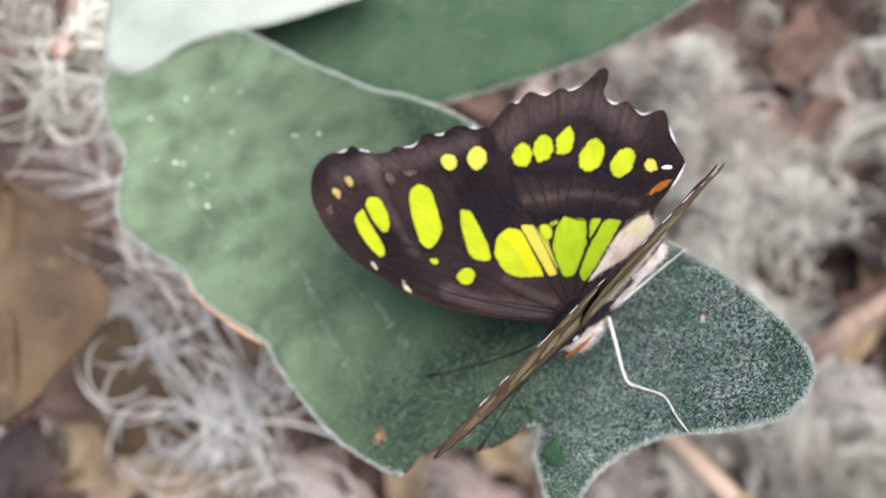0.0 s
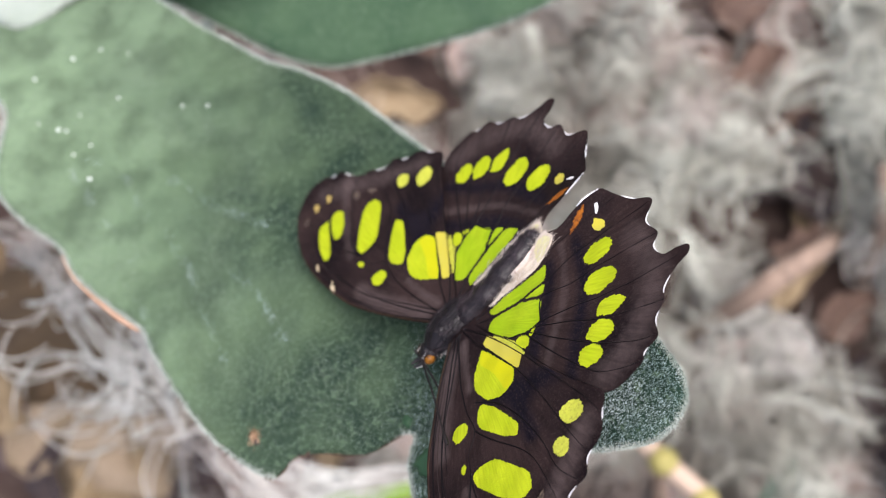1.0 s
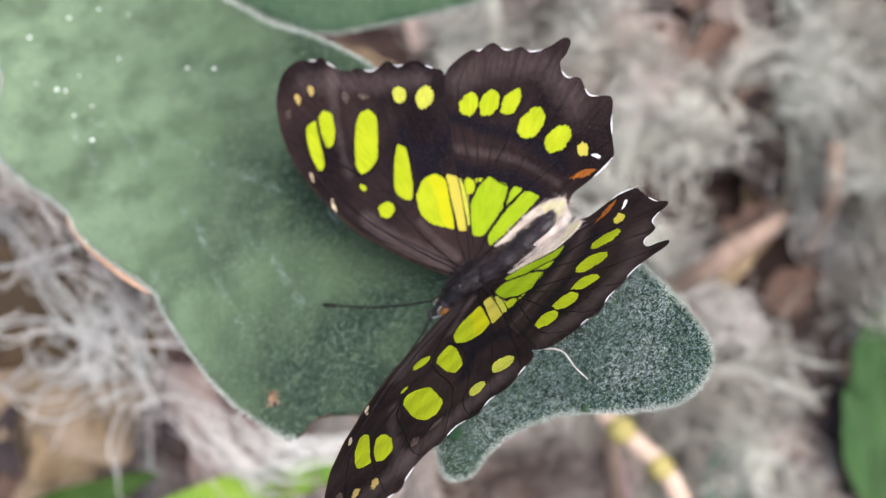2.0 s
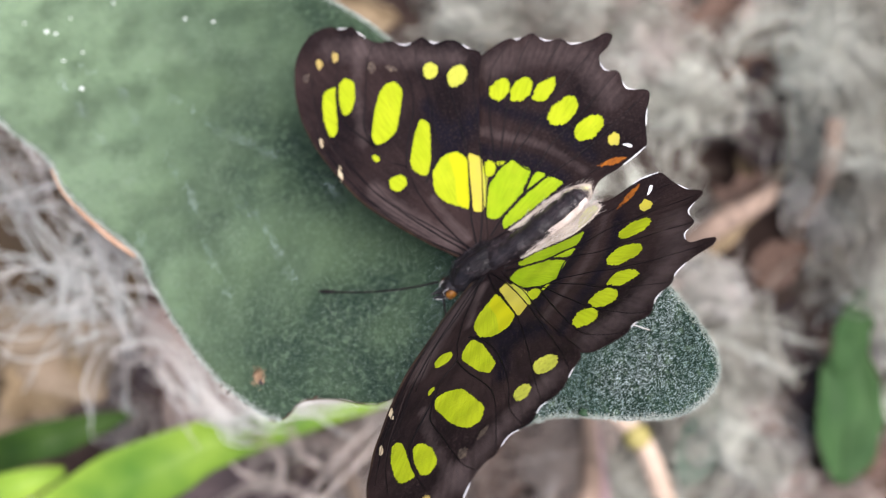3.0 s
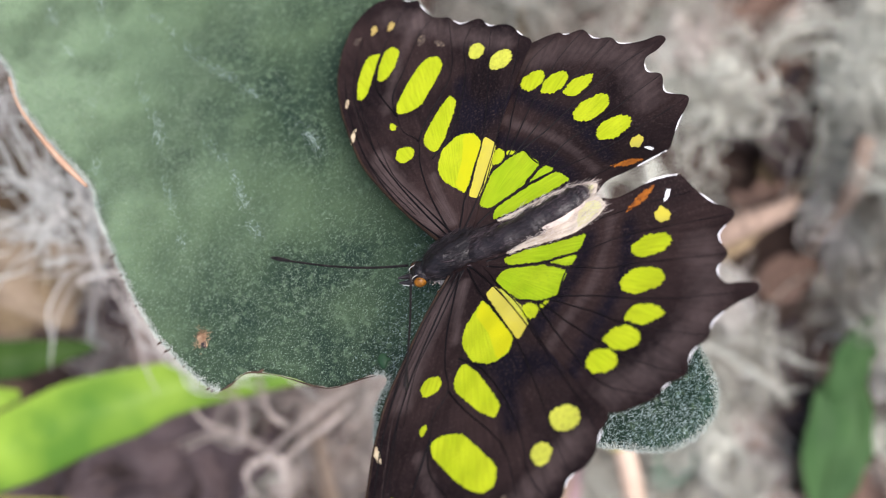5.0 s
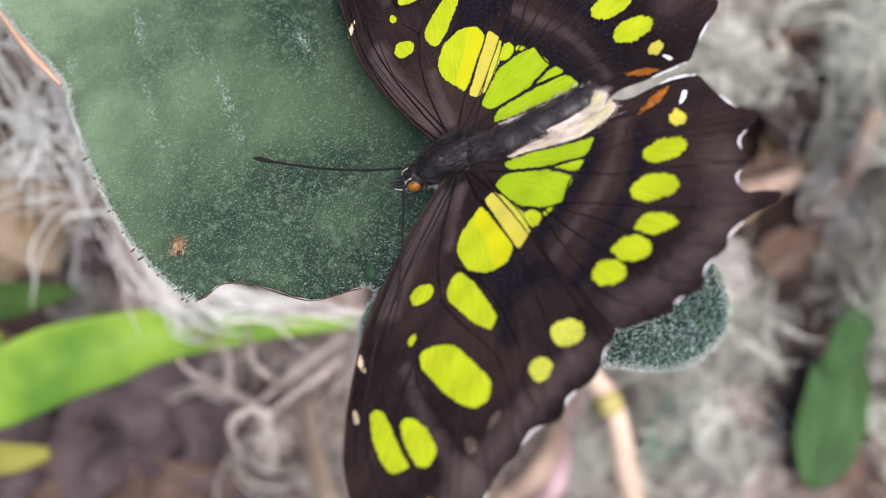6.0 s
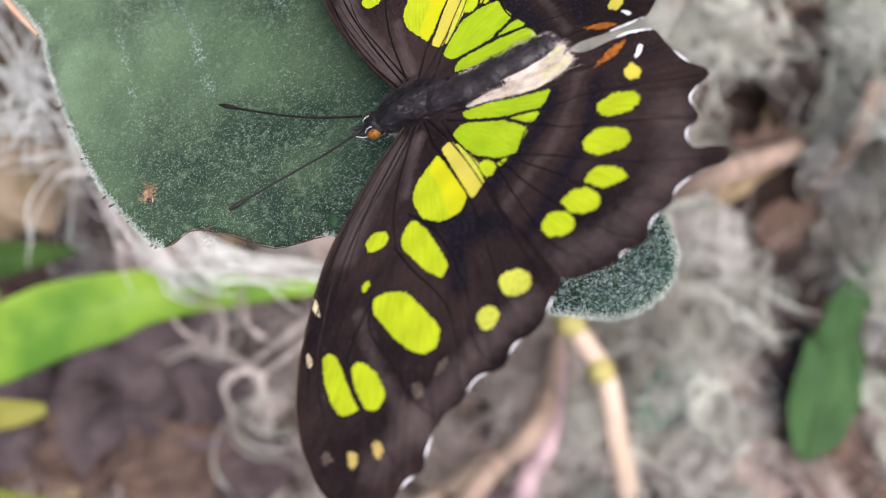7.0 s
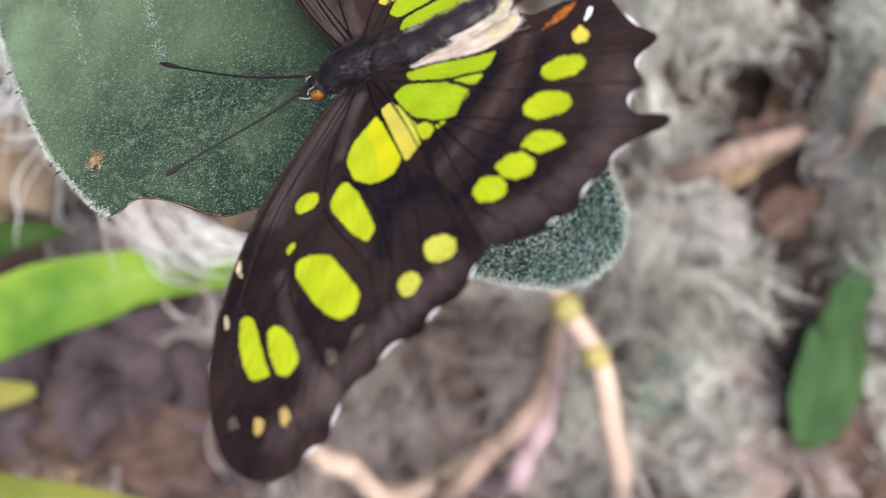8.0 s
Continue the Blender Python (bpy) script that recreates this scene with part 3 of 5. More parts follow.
def ring(x, y, a, b, turn=0.0, seed=0, wobble=0.15, n=18):
    k = np.arange(n) / n * 2 * math.pi
    r = np.array([1 + wobble * noise.noise((math.cos(q) * 1.5 + seed, math.sin(q) * 1.5, seed)) for q in k])
    c, s = math.cos(turn), math.sin(turn)
    u, v = a * r * np.cos(k), b * r * np.sin(k)
    return np.c_[x + c * u - s * v, y + s * u + c * v]


on_leaf("scar", ring(-29.1, -9.5, 0.75, 1.1, 0.5, 3, 0.6), RUST, "small orange-brown scar", 0.15, 0.5)
on_leaf("scar_hole", ring(-28.7, -10.1, 0.4, 0.55, 0.5, 6, 0.5), DEAD_DARK, "dark pit in the scar", 0.3, 0.5)
rng = np.random.default_rng(31)
tuft = np.c_[rng.normal(-29.2, 0.5, 160), rng.normal(-9.3, 0.75, 160), np.zeros(160)]
tuft[:, 2] = leaf_height(tuft[:, 0], tuft[:, 1]) + 0.2
tuft_way = rng.normal(0, 0.6, (160, 3)) + np.array([0, 0, 0.7])
tuft_way /= np.linalg.norm(tuft_way, axis=1)[:, None]
part("scar_hairs", hairs("scar_hairs", tuft * MM, tuft_way, rng.uniform(0.4, 1.0, 160) * MM, 0.05 * MM, RUST, rng), big_leaf, "tan fuzz round the scar")
on_leaf("scar", ring(26.5, 3.2, 0.28, 0.6, -0.4, 5, 0.5), MARGIN_BROWN, "tiny tan mark", 0.15, 0.3)
for k, (x, y, a) in enumerate([(1.0, -15.0, 2.1), (-2.0, -8.4, 0.9), (21.8, -13.4, 0.6)]):
    on_leaf("bare_patch", ring(x, y, a, a * 0.85, 0.3, k + 4, 0.9), FELT_BARE, "bare dark green patch in the felt", 0.2, 0.5)
rim_path = spline([(-71, 27.4), (-68, 23.0), (-64, 19.2), (-58.5, 14.8), (-52.8, 10.9)], 5, closed=False)
part("dried_margin", tube("dried_margin", [(x - 0.15, y - 0.15, leaf_height(x, y) - 0.5) for x, y in rim_path], [0.2, 0.3, 0.3, 0.45, 0.6, 0.25], MARGIN_BROWN, 7, 2), big_leaf,
     "dried reddish brown stretch of leaf margin")
low_edge = [q for q in leaf_loop if -25.5 < q[0] < -2.5 and q[1] < -9.5]
low_edge = sorted(low_edge, key=lambda q: q[0])[::3]
part("dried_margin", tube("dried_margin", [(x, y - 0.1, float(leaf_height(x, y)) - 0.5) for x, y in low_edge], [0.04, 0.15, 0.05, 0.16, 0.04, 0.13, 0.05, 0.14, 0.04], SCAR, 7, 2), big_leaf, "thin brown stretch of leaf margin")
rng = np.random.default_rng(5)
for x, y in ((-85, 70), (-76.5, 74), (-69.5, 75), (-63.8, 62), (-62.3, 72.5), (-47.8, 57), (-42, 56), (-72.3, 59), (-82, 58.4), (-77, 56.3), (-75, 55.7), (-68.6, 51.3), (-72.3, 49.6), (-67.6, 43.5)):
    k = rng.uniform(0.6, 1.15)
    part("wax_fleck", blob("wax_fleck", (x, y, leaf_height(x, y) + 0.2), (0.40 * k, 0.32 * k, 0.25), DROP, 8, 6), big_leaf, "shiny white fleck")
for k, x in enumerate(np.linspace(-46, -20, 13)):
    q = leaf_loop[np.argmin(np.abs(leaf_loop[:, 0] - x - rng.normal(0, 1.6)) + 100 * (leaf_loop[:, 1] > 8))]
    part("margin_speck", blob("margin_speck", (q[0], q[1], leaf_height(*q) - 0.55), (0.5 * rng.uniform(0.5, 1.7), 0.2, 0.24), SCAR, 8, 6, (0, 0, 40)), big_leaf)


# the leaf behind, and the pale young leaf
def back_height(x, y):
    return -62 + 0.10 * (x - 10) + 0.20 * (y - 80) + 0.004 * (x - 10) ** 2 * 0.2 + 0.8 * np.sin(x / 12)


BACK = [(-75, 100), (-60, 92), (-47, 84), (-35, 77), (-24, 73.5), (-12, 74), (4, 75.5), (18, 77.5), (32, 81.5), (48, 88), (66, 100), (80, 116), (70, 126), (40, 132), (0, 134), (-40, 128), (-70, 116)]
back_loop = anticlockwise(spline(BACK, 7))
back_leaf = part("leaf_blade", slab("leaf_blade", back_loop, 2.0, back_height, 1.5, [FELT_DARK, FELT_PALE], rim=1.4), plant, "smooth dark green leaf with a pale rim")
margin_fuzz("margin_hairs", back_loop, back_height, 1.5, back_leaf, 35, 0.7, 21)
felt("felt_hairs", back_leaf.data, back_leaf, 2.5, 0.5, 0.06, HAIR, 22, "short pale felt hairs")


def young_height(x, y):
    return -44 + 0.06 * (x + 70) - 0.25 * (y - 90) - 0.006 * (x + 72) ** 2 * 0.5


YOUNG = [(-101, 92), (-93, 85), (-86, 86), (-78, 90), (-68, 91.5), (-56, 92), (-42, 95), (-28, 100), (-40, 108), (-60, 116), (-85, 122), (-99, 112)]
young_loop = anticlockwise(spline(YOUNG, 7))
young_leaf = part("leaf_blade", slab("leaf_blade", young_loop, 2.0, young_height, 1.4, [FELT_PALE, FELT_PALE], rim=1.3), plant, "pale whitish young leaf")
margin_fuzz("margin_hairs", young_loop, young_height, 1.4, young_leaf, 30, 0.7, 23)

for path in ([(-88, 80, -44), (-86, 80, -70), (-90, 86, -110), (-105, 98, -170), (-136, 114, -220)], [(-80, 104, -52), (-78, 104, -80), (-95, 108, -150), (-138, 114, -230)],
             [(-50, 108, -68), (-60, 110, -110), (-100, 114, -180), (-138, 116, -250)]):
    part("petiole", tube("petiole", path, [1.8, 2.0, 2.4, 3.0], FELT_PALE, 10), plant, "pale felted leaf stalk")
part("branch", tube("branch", [(-146, 163, -135), (-141, 129, -128), (-135, 99, -124), (-135, 80, -130), (-139, 59, -150)], [5.5, 5.5, 5, 4.2, 3], STEM, 12), plant, "reddish brown side branch")
part("stem", tube("stem", [(-128, 112, -82), (-133, 116, -130), (-136, 118, -200), (-141, 114, -290), (-146, 112, -380), (-148, 112, -455)], [3.6, 6, 7, 7.5, 8.5, 10], STEM, 14), plant, "pinkish brown woody stem")


# ---- the butterfly ----
butterfly = tagged(new("butterfly"), "dark brown butterfly with lime green spots, resting on a felted leaf", "butterfly")


def camber(u, v):
    return 0.35 * np.sin(np.clip(v, 0, 50) / 50 * math.pi) + 0.05 * np.sin(v * 1.1 - u * 0.7)


def rolled(u, v):
    """The hindwing's inner corner bends up."""
    return 1.7 * np.clip((6 - v) / 6, 0, 1.3) ** 1.5 * np.clip((-u - 14) / 12, 0, 1)


FORE = [(3.2, 0.6), (7, 5.6), (11.2, 12), (14.3, 17.8), (16.4, 24.8), (17.5, 30.2), (17.8, 35.6), (17.0, 40.5), (15.5, 44.6), (13.5, 47.2), (11.1, 48.6), (8.8, 48.8),
        (6.8, 48.1), (5.2, 46.5), (3.4, 45.9), (2.9, 44), (1.5, 41.6), (0.1, 40.3), (-1.4, 39.7), (-3.2, 37.5), (-6.3, 37.1), (-7.6, 35), (-9.8, 34.3), (-11.2, 33.1),
        (-12.0, 31.3), (-13.6, 29.0), (-11.6, 25.4), (-8.4, 18.5), (-5.8, 12.6), (-3.4, 6.2), (-1.6, 1.4), (0.6, -0.2)]
HIND = [(-0.6, 0.4), (-1.2, 6), (-4.6, 16), (-9.4, 25), (-13.6, 28.8), (-16.6, 29.3), (-19.3, 29), (-20.3, 28.0), (-22.8, 27.6), (-23.9, 25.2), (-26.2, 24.0), (-27.2, 22.2),
        (-30.0, 21.1), (-32.4, 20.8), (-33.1, 19.7), (-31.6, 18.6), (-29.8, 17.9), (-29.4, 15.6), (-31.1, 14.1), (-30.8, 11.0), (-33.4, 8.7), (-31.2, 5.6), (-30.0, 3.0), (-29.0, 0.9),
        (-26.9, 0.3), (-24.0, 0.1), (-20.6, 0.0), (-18.2, -1.5), (-15, -2.0), (-10.9, -1.6), (-5, -0.8)]

FORE_SPOTS = [
    (LIME, [(14.6, 29.9), (13.6, 29.5), (12.5, 31.1), (11.6, 34.2), (10.2, 37.6), (12.3, 37.9), (13.6, 36), (14.5, 32.3)]),
    (LIME, [(10.9, 32), (9.8, 31.8), (7.9, 33.8), (7, 36.8), (8.1, 38.1), (9.3, 38), (10.6, 35.1), (11.1, 32.7)]),
    (LIME, [(8.1, 24.4), (6.3, 24.1), (4.1, 24.7), (2.4, 27), (0.2, 30.6), (0.8, 32.8), (2.8, 33.2), (5.3, 30.8), (8.2, 26.2)]),
    (LIME, [(2.5, 15.3), (0.8, 17.7), (-1.4, 23), (-0.5, 24.6), (1.4, 22.9), (4.2, 18.8), (4.3, 17.6), (3.4, 15.9)]),
    (LIME, [(8.9, 16.4), (7.8, 15.3), (6, 15.7), (5.7, 17.1), (7, 18.1), (8.6, 18)]),
    (LIME, [(9.6, 22.4), (8.9, 21.5), (8.2, 21.9), (8.8, 23.3), (9.4, 23.3)]),
    (LIME, [(-1.15, 6.9), (-2.8, 10.8), (-4.35, 14.7), (-3.3, 16.5), (-0.8, 17), (1.6, 15.4), (2.6, 12.5), (2, 10.2)]),
    (YELLOW, [(-1.05, 7.0), (-2.75, 10.8), (-4.3, 14.6), (-3.2, 16.4), (-1.7, 16.7), (-1.2, 12.4), (0.3, 8.9)]),
    (PALE_YELLOW, [(-1.55, 6.3), (-2.95, 5.4), (-4.9, 9.8), (-6.4, 13.5), (-4.8, 15.3), (-3.15, 10.7)]),
    (SOFT_GREEN, ring(-5.2, 31, 1.25, 1.35, 0, 1)),
    (SOFT_GREEN, ring(-8.7, 27.8, 1.9, 1.6, -0.5, 2)),
    (FADED, ring(11.2, 43.0, 0.6, 0.95, 0.2, 3, 0.4)),
    (FADED, ring(8.3, 42.5, 0.65, 0.85, 0.3, 4, 0.4)),
    (SMUDGE, ring(3.3, 37.1, 0.7, 0.9, 0.2, 13, 0.5)),
    (SMUDGE, ring(0.3, 35.0, 0.35, 1.1, -0.7, 17, 0.6)),
    (SMUDGE, ring(14.3, 42.0, 0.6, 0.8, 0.2, 14, 0.5)),
    (CREAM, ring(15.4, 23.2, 0.38, 1.25, 0.25, 5, 0.4)),
    (CREAM, ring(16.3, 29.9, 0.28, 0.9, 0.1, 6, 0.3)),
]
HIND_SPOTS = [
    (LIME_GREEN, [(-3.0, 4.4), (-4.4, 3.3), (-9.5, 5.0), (-12.5, 7.4), (-10.7, 10.6), (-8.1, 10.3), (-5.8, 9.1), (-4.1, 6.6)]),
    (LIME_GREEN, [(-4.4, 1.4), (-7.5, 1.55), (-10.7, 2.1), (-16.0, 3.0), (-14.5, 5.15), (-9.7, 4.45), (-5.0, 2.9)]),
    (LIME_GREEN, [(-10.2, 5.0), (-14.3, 5.6), (-13.0, 7.0)]),
    (SOFT_GREEN, [(-3.2, 5.9), (-3.8, 6.2), (-6, 10.2), (-6.4, 13.6), (-5.4, 12.2)]),
    (LIME, ring(-6.9, 11.3, 1.1, 1.25, 0.4, 2)),
    (LIME, ring(-8.8, 11.1, 0.8, 0.35, 0.4, 3)),
    (LIME, ring(-14.1, 22.1, 2.0, 1.5, -0.45, 4)),
    (LIME, ring(-17.1, 20.1, 2.2, 1.55, -0.45, 5)),
    (LIME, ring(-20.1, 17.9, 2.25, 1.3, -0.35, 6)),
    (LIME, ring(-21, 13.2, 2.75, 1.8, -0.28, 7)),
    (LIME, ring(-23.2, 8.6, 2.5, 1.65, -0.12, 8)),
    (PALE_YELLOW, ring(-25.4, 4.9, 0.85, 1.15, 0.1, 9, 0.4)),
    (WHITE, ribbon([(-28.8, 0.8), (-26.9, 0.32), (-25.4, 0.16), (-24.8, 0.12)], 0.18)),
    (WHITE, ring(-26.8, 2.6, 0.85, 0.24, 0.85, 10, 0.4)),
    (ORANGE, [(-21.0, 2.5), (-23.5, 1.1), (-26.2, 0.7), (-24, 2.15)]),
    (INNER, [(-4.8, 0.95), (-8, 1.25), (-11, 1.7), (-14.4, 2.05), (-16.8, 1.6), (-18.4, 1.0), (-19.4, 0.2), (-18.6, -1.6), (-14, -2.3), (-10.5, -0.8), (-7.5, 0.3)]),
    (CREAM_YELLOW, [(-14.8, 1.7), (-16.7, 1.3), (-18.2, 0.7), (-18.9, 0.1), (-18.2, -1.2), (-16.4, -1.6), (-15.4, -0.4)]),
]
FORE_VEINS = [
    [(2.6, 0.6), (8.4, 8), (13.2, 17.4), (15.9, 27), (16.6, 36)], [(1.8, 0.8), (7, 9), (11.6, 18), (14.1, 26), (15.2, 31), (14.4, 38), (11, 48.2)],
    [(1.4, 0.8), (3.9, 8), (5.1, 14), (5.1, 18.3), (7.4, 21), (8.1, 24)], [(8.1, 24), (11.2, 30.5), (11.3, 34.5), (9.5, 38.8), (5.4, 46.2)],
    [(8.1, 24), (8.7, 28), (6.3, 33), (3.6, 38.5), (1.2, 41)], [(5.1, 18.3), (3.4, 21.6), (-0.6, 27.8), (-1.4, 33), (-1.4, 39.4)],
    [(3.2, 14.4), (0.5, 17), (-1.9, 22.2), (-3.2, 28), (-3.4, 33), (-5.2, 36.9)], [(0.4, 0.8), (-0.6, 5), (-1.4, 7), (-2.9, 10.7), (-4.5, 14.8), (-6.0, 22), (-7.0, 29.5), (-7.9, 34.6)],
    [(0, 0.8), (-3.1, 6.2), (-6.2, 13.4), (-10.8, 26.4), (-11.9, 31)], [(1.0, 0.8), (6.0, 8.5), (9.4, 14), (11.6, 21)],
]
HIND_VEINS = [
    [(-1.6, 1.4), (-3.4, 5.5), (-5.6, 10), (-8.4, 18.5), (-13.4, 28.6)], [(-7.9, 10.5), (-8.6, 13), (-11, 19.5), (-14, 25.4), (-19.2, 28.8)],
    [(-5.4, 9.0), (-8.2, 10.6), (-11.5, 15.5), (-15.6, 21.1), (-20, 25.5), (-23, 27.4)], [(-8.2, 10.6), (-9.6, 10.9), (-14, 14.6), (-18.6, 19), (-26.2, 23.8)],
    [(-9.6, 10.9), (-10.7, 10.9), (-15.2, 12.9), (-20.2, 15.7), (-26, 18.2), (-32.2, 20.1)], [(-10.7, 10.9), (-12.7, 7.3), (-17, 9.4), (-22.1, 10.9), (-30.9, 14.1)],
    [(-2.2, 1.6), (-5.4, 3.3), (-9.7, 4.75), (-12.7, 7.3)], [(-9.7, 4.75), (-14, 5.4), (-21, 5.8), (-33, 8.7)], [(-2.2, 0.8), (-9, 1.2), (-18, 1.7), (-29.6, 3.4)],
]


def make_wing(name, control, spots, veins, band, mirror, lift, label):
    """One wing in its own plane: u ahead, v outwards from the hinge."""
    loop = anticlockwise(spline(control, 7))
    h = lambda u, v: camber(u, v) + lift + (rolled(u, v) if name == "hindwing" else 0)
    ob = part(name, slab(name, loop, 0.7, h, 0.10, [WING, WING_UNDER], mirror, smooth=False), butterfly, label)
    for k, (mat, pts) in enumerate(spots):
        q = anticlockwise(straight(pts) if isinstance(pts, list) else spline(pts, 8))
        q = roughened(q, 0.26 if mat is LIME and not isinstance(pts, list) else 0.10 if mat in (YELLOW, PALE_YELLOW, WHITE, INNER) else 0.17 if mat in (LIME, LIME_GREEN) else 0.30 if mat in (FADED, SMUDGE, ORANGE) else 0.20, k + 1)
        part("wing_spot", slab("wing_spot", q, 0.8, h, 0.145 if mat is YELLOW else 0.40 if mat is INNER else 0.42 if mat is CREAM_YELLOW else 0.135, [mat, UNDER_SPOT], mirror, smooth=False), ob, mat.name.replace(" scales", " spot"))
    at = np.array([q.co for q in ob.data.vertices])[:, :2] / MM * (1, mirror)
    tone = np.zeros(len(at))
    for line, width, strength in band:
        near = np.min([np.linalg.norm(at - q, axis=1) for q in spline(line, 8, closed=False)], axis=0)
        tone += strength * np.exp(-((near / (width / 2)) ** 2))
    ob.data.attributes.new("tone", "FLOAT", "POINT").data.foreach_set("value", tone.astype(np.float32))
    if name == "forewing":
        edge = [(u, v * mirror, float(h(np.array(u), np.array(v)))) for u, v in spline(control[:9], 5, closed=False)]
        part("costa", tube("costa", edge, [0.22, 0.20, 0.14, 0.08], COSTA, 6, 1), ob, "brown front edge")
        for k in range(3):
            line = [(u - 0.55 - 0.55 * k - 0.018 * v * (k + 1), v + 0.4) for u, v in spline(control[1:7], 5, closed=False)]
            part("rib", tube("rib", [(u, v * mirror, float(h(np.array(u), np.array(v))) + 0.02) for u, v in line], [0.06, 0.09, 0.07, 0.03], (VEIN, SMOKE_DIM, VEIN)[k], 6, 1), ob)
    for pts in veins:
        line = spline(pts, 5, closed=False)
        path = [(u, v * mirror, float(h(np.array(u), np.array(v))) + 0.03) for u, v in line]
        part("vein", tube("vein", path, [0.14, 0.085, 0.055], VEIN, 6, 1), ob)
    # white fringe in the hollows of the scalloped edge
    a, b, c = np.roll(loop, 4, 0), loop, np.roll(loop, -4, 0)
    turn = np.cross(b - a, c - b)
    outer = b[:, 1] > 26 if name == "forewing" else (b[:, 0] < -14) & (b[:, 1] > 1.5)
    hollow = (turn < -0.05) & outer & ((b[:, 0] < 13) | (b[:, 1] > 45))
    runs, now = [], []
    for i in range(len(loop)):
        if hollow[i]:
            now.append(i)
        elif now:
            runs.append(now)
            now = []
    for r in runs:
        if len(r) < 3:
            continue
        deep = int(np.argmin(turn[r]))
        r = r[max(0, deep - 4) : deep + 5]
        if len(r) < 3:
            continue
        p = loop[r]
        t = np.gradient(p, axis=0)
        t /= np.linalg.norm(t, axis=1)[:, None]
        out = np.c_[t[:, 1], -t[:, 0]]
        w = 0.18 * np.sin(np.linspace(0.25, math.pi - 0.25, len(r)))[:, None]
        q = np.concatenate([p - out * 0.05, (p + out * w)[::-1]])
        part("fringe", slab("fringe", anticlockwise(q), 0.5, h, 0.04, [WHITE, WHITE], mirror, smooth=False), ob, "white fringe")
    return ob


# pale and dark bands of the wings
FORE_LINES = [[(3.6, 3.4), (6.6, 8.2), (9.4, 12.6), (11.4, 17.6)], [(0.9, 3.0), (2.4, 7.4), (3.4, 11.6)], [(9.8, 26.0), (7.2, 35), (3.0, 42.5)], [(8.6, 44.6), (1.0, 38.6), (-4.0, 34.4), (-9.6, 30.6)]]
FORE_DARK = [[(-9.6, 20.0), (-4.6, 18.6), (0.2, 15.6)], [(-2.2, 26), (-2.6, 20.4)]]
HIND_LINES = [[(-7.2, 18.6), (-10.3, 15.2), (-14.2, 11.5), (-16.5, 8.2), (-17.9, 5.2), (-19.4, 3.2)], [(-14.5, 26.5), (-21.5, 24.5), (-27.5, 19.0), (-28.5, 11.5)]]
HIND_DARK = [[(-5.8, 16.4), (-8.8, 13.0), (-12.3, 9.8), (-14.9, 6.4), (-16.2, 3.9)], [(-10.4, 22.6), (-14.6, 17.0), (-18.4, 12.4), (-20.4, 7.4), (-21.2, 4.2)]]


FORE_BAND = [(p, w, k) for p, w, k in zip(FORE_LINES, (3.4, 1.4, 2.6, 4.6), (0.8, 0.7, 0.5, 0.6))] + [(p, w, -0.9) for p, w in zip(FORE_DARK, (5.0, 3.0))]
HIND_BAND = [(p, w, k) for p, w, k in zip(HIND_LINES, (2.6, 6.0), (0.62, 0.55))] + [(p, w, -0.9) for p, w in zip(HIND_DARK, (3.6, 2.8))]
right_wings = [make_wing("hindwing", HIND, HIND_SPOTS, HIND_VEINS, HIND_BAND, -1, -0.12, "scalloped tailed hindwing with lime spots"),
               make_wing("forewing", FORE, FORE_SPOTS, FORE_VEINS, FORE_BAND, -1, 0.12, "dark brown forewing with lime spots")]
left_wings = [make_wing("hindwing", HIND, HIND_SPOTS, HIND_VEINS, HIND_BAND, 1, -0.12, "scalloped tailed hindwing with lime spots"),
              make_wing("forewing", FORE, FORE_SPOTS, FORE_VEINS, FORE_BAND, 1, 0.12, "dark brown forewing with lime spots")]


def fur_on(name, me, parent, n, length, mat, seed, back=0.8, keep=None, label=""):
    """Hairs combed backwards over a body part."""
    rng = np.random.default_rng(seed)
    me.update()
    pos = np.array([p.center for p in me.polygons])
    nrm = np.array([p.normal for p in me.polygons])
    area = np.array([p.area for p in me.polygons])
    pick = rng.choice(len(pos), n, p=area / area.sum())
    root = pos[pick] + rng.normal(0, 0.22 * MM, (n, 3))
    way = nrm[pick] * 0.6 + np.array([-back, 0, 0]) + rng.normal(0, 0.35, (n, 3))
    if keep is not None:
        k = keep(root / MM, nrm[pick])
        root, way = root[k], way[k]
    way /= np.linalg.norm(way, axis=1)[:, None]
    return part(name, hairs(name, root, way, length * MM * rng.uniform(0.5, 1.3, len(root)), 0.035 * MM, mat, rng), parent, label)


thorax = part("thorax", blob("thorax", (1.9, -0.6, 1.2), (5.0, 2.75, 2.8), BODY_DARK, 28, 18, None, 0.11), butterfly, "black hairy thorax")
thorax.data.materials.append(FUR_PALE)
for face in thorax.data.polygons:
    if face.center.z < 0.9 * MM and abs(face.normal.y) > 0.25:
        face.material_index = 1
chest = part("chest", blob("chest", (1.2, 1.2, -0.6), (4.0, 1.9, 1.5), FUR_PALE, 20, 12, None, 0.2, 3), thorax, "white hairy underside")
fur_on("chest_fur", chest.data, chest, 1400, 0.9, FUR_PALE, 45, 0.8, None)
for s in (1, -1):
    part("flank_stripe", tube("flank_stripe", [(6.0, 2.7 * s - 0.35, -0.2), (3.0, 3.25 * s - 0.35, -0.2), (-0.5, 2.9 * s - 0.35, -0.2)], [0.2, 0.4, 0.2], ORANGE, 6, 4), thorax, "orange flank stripe")
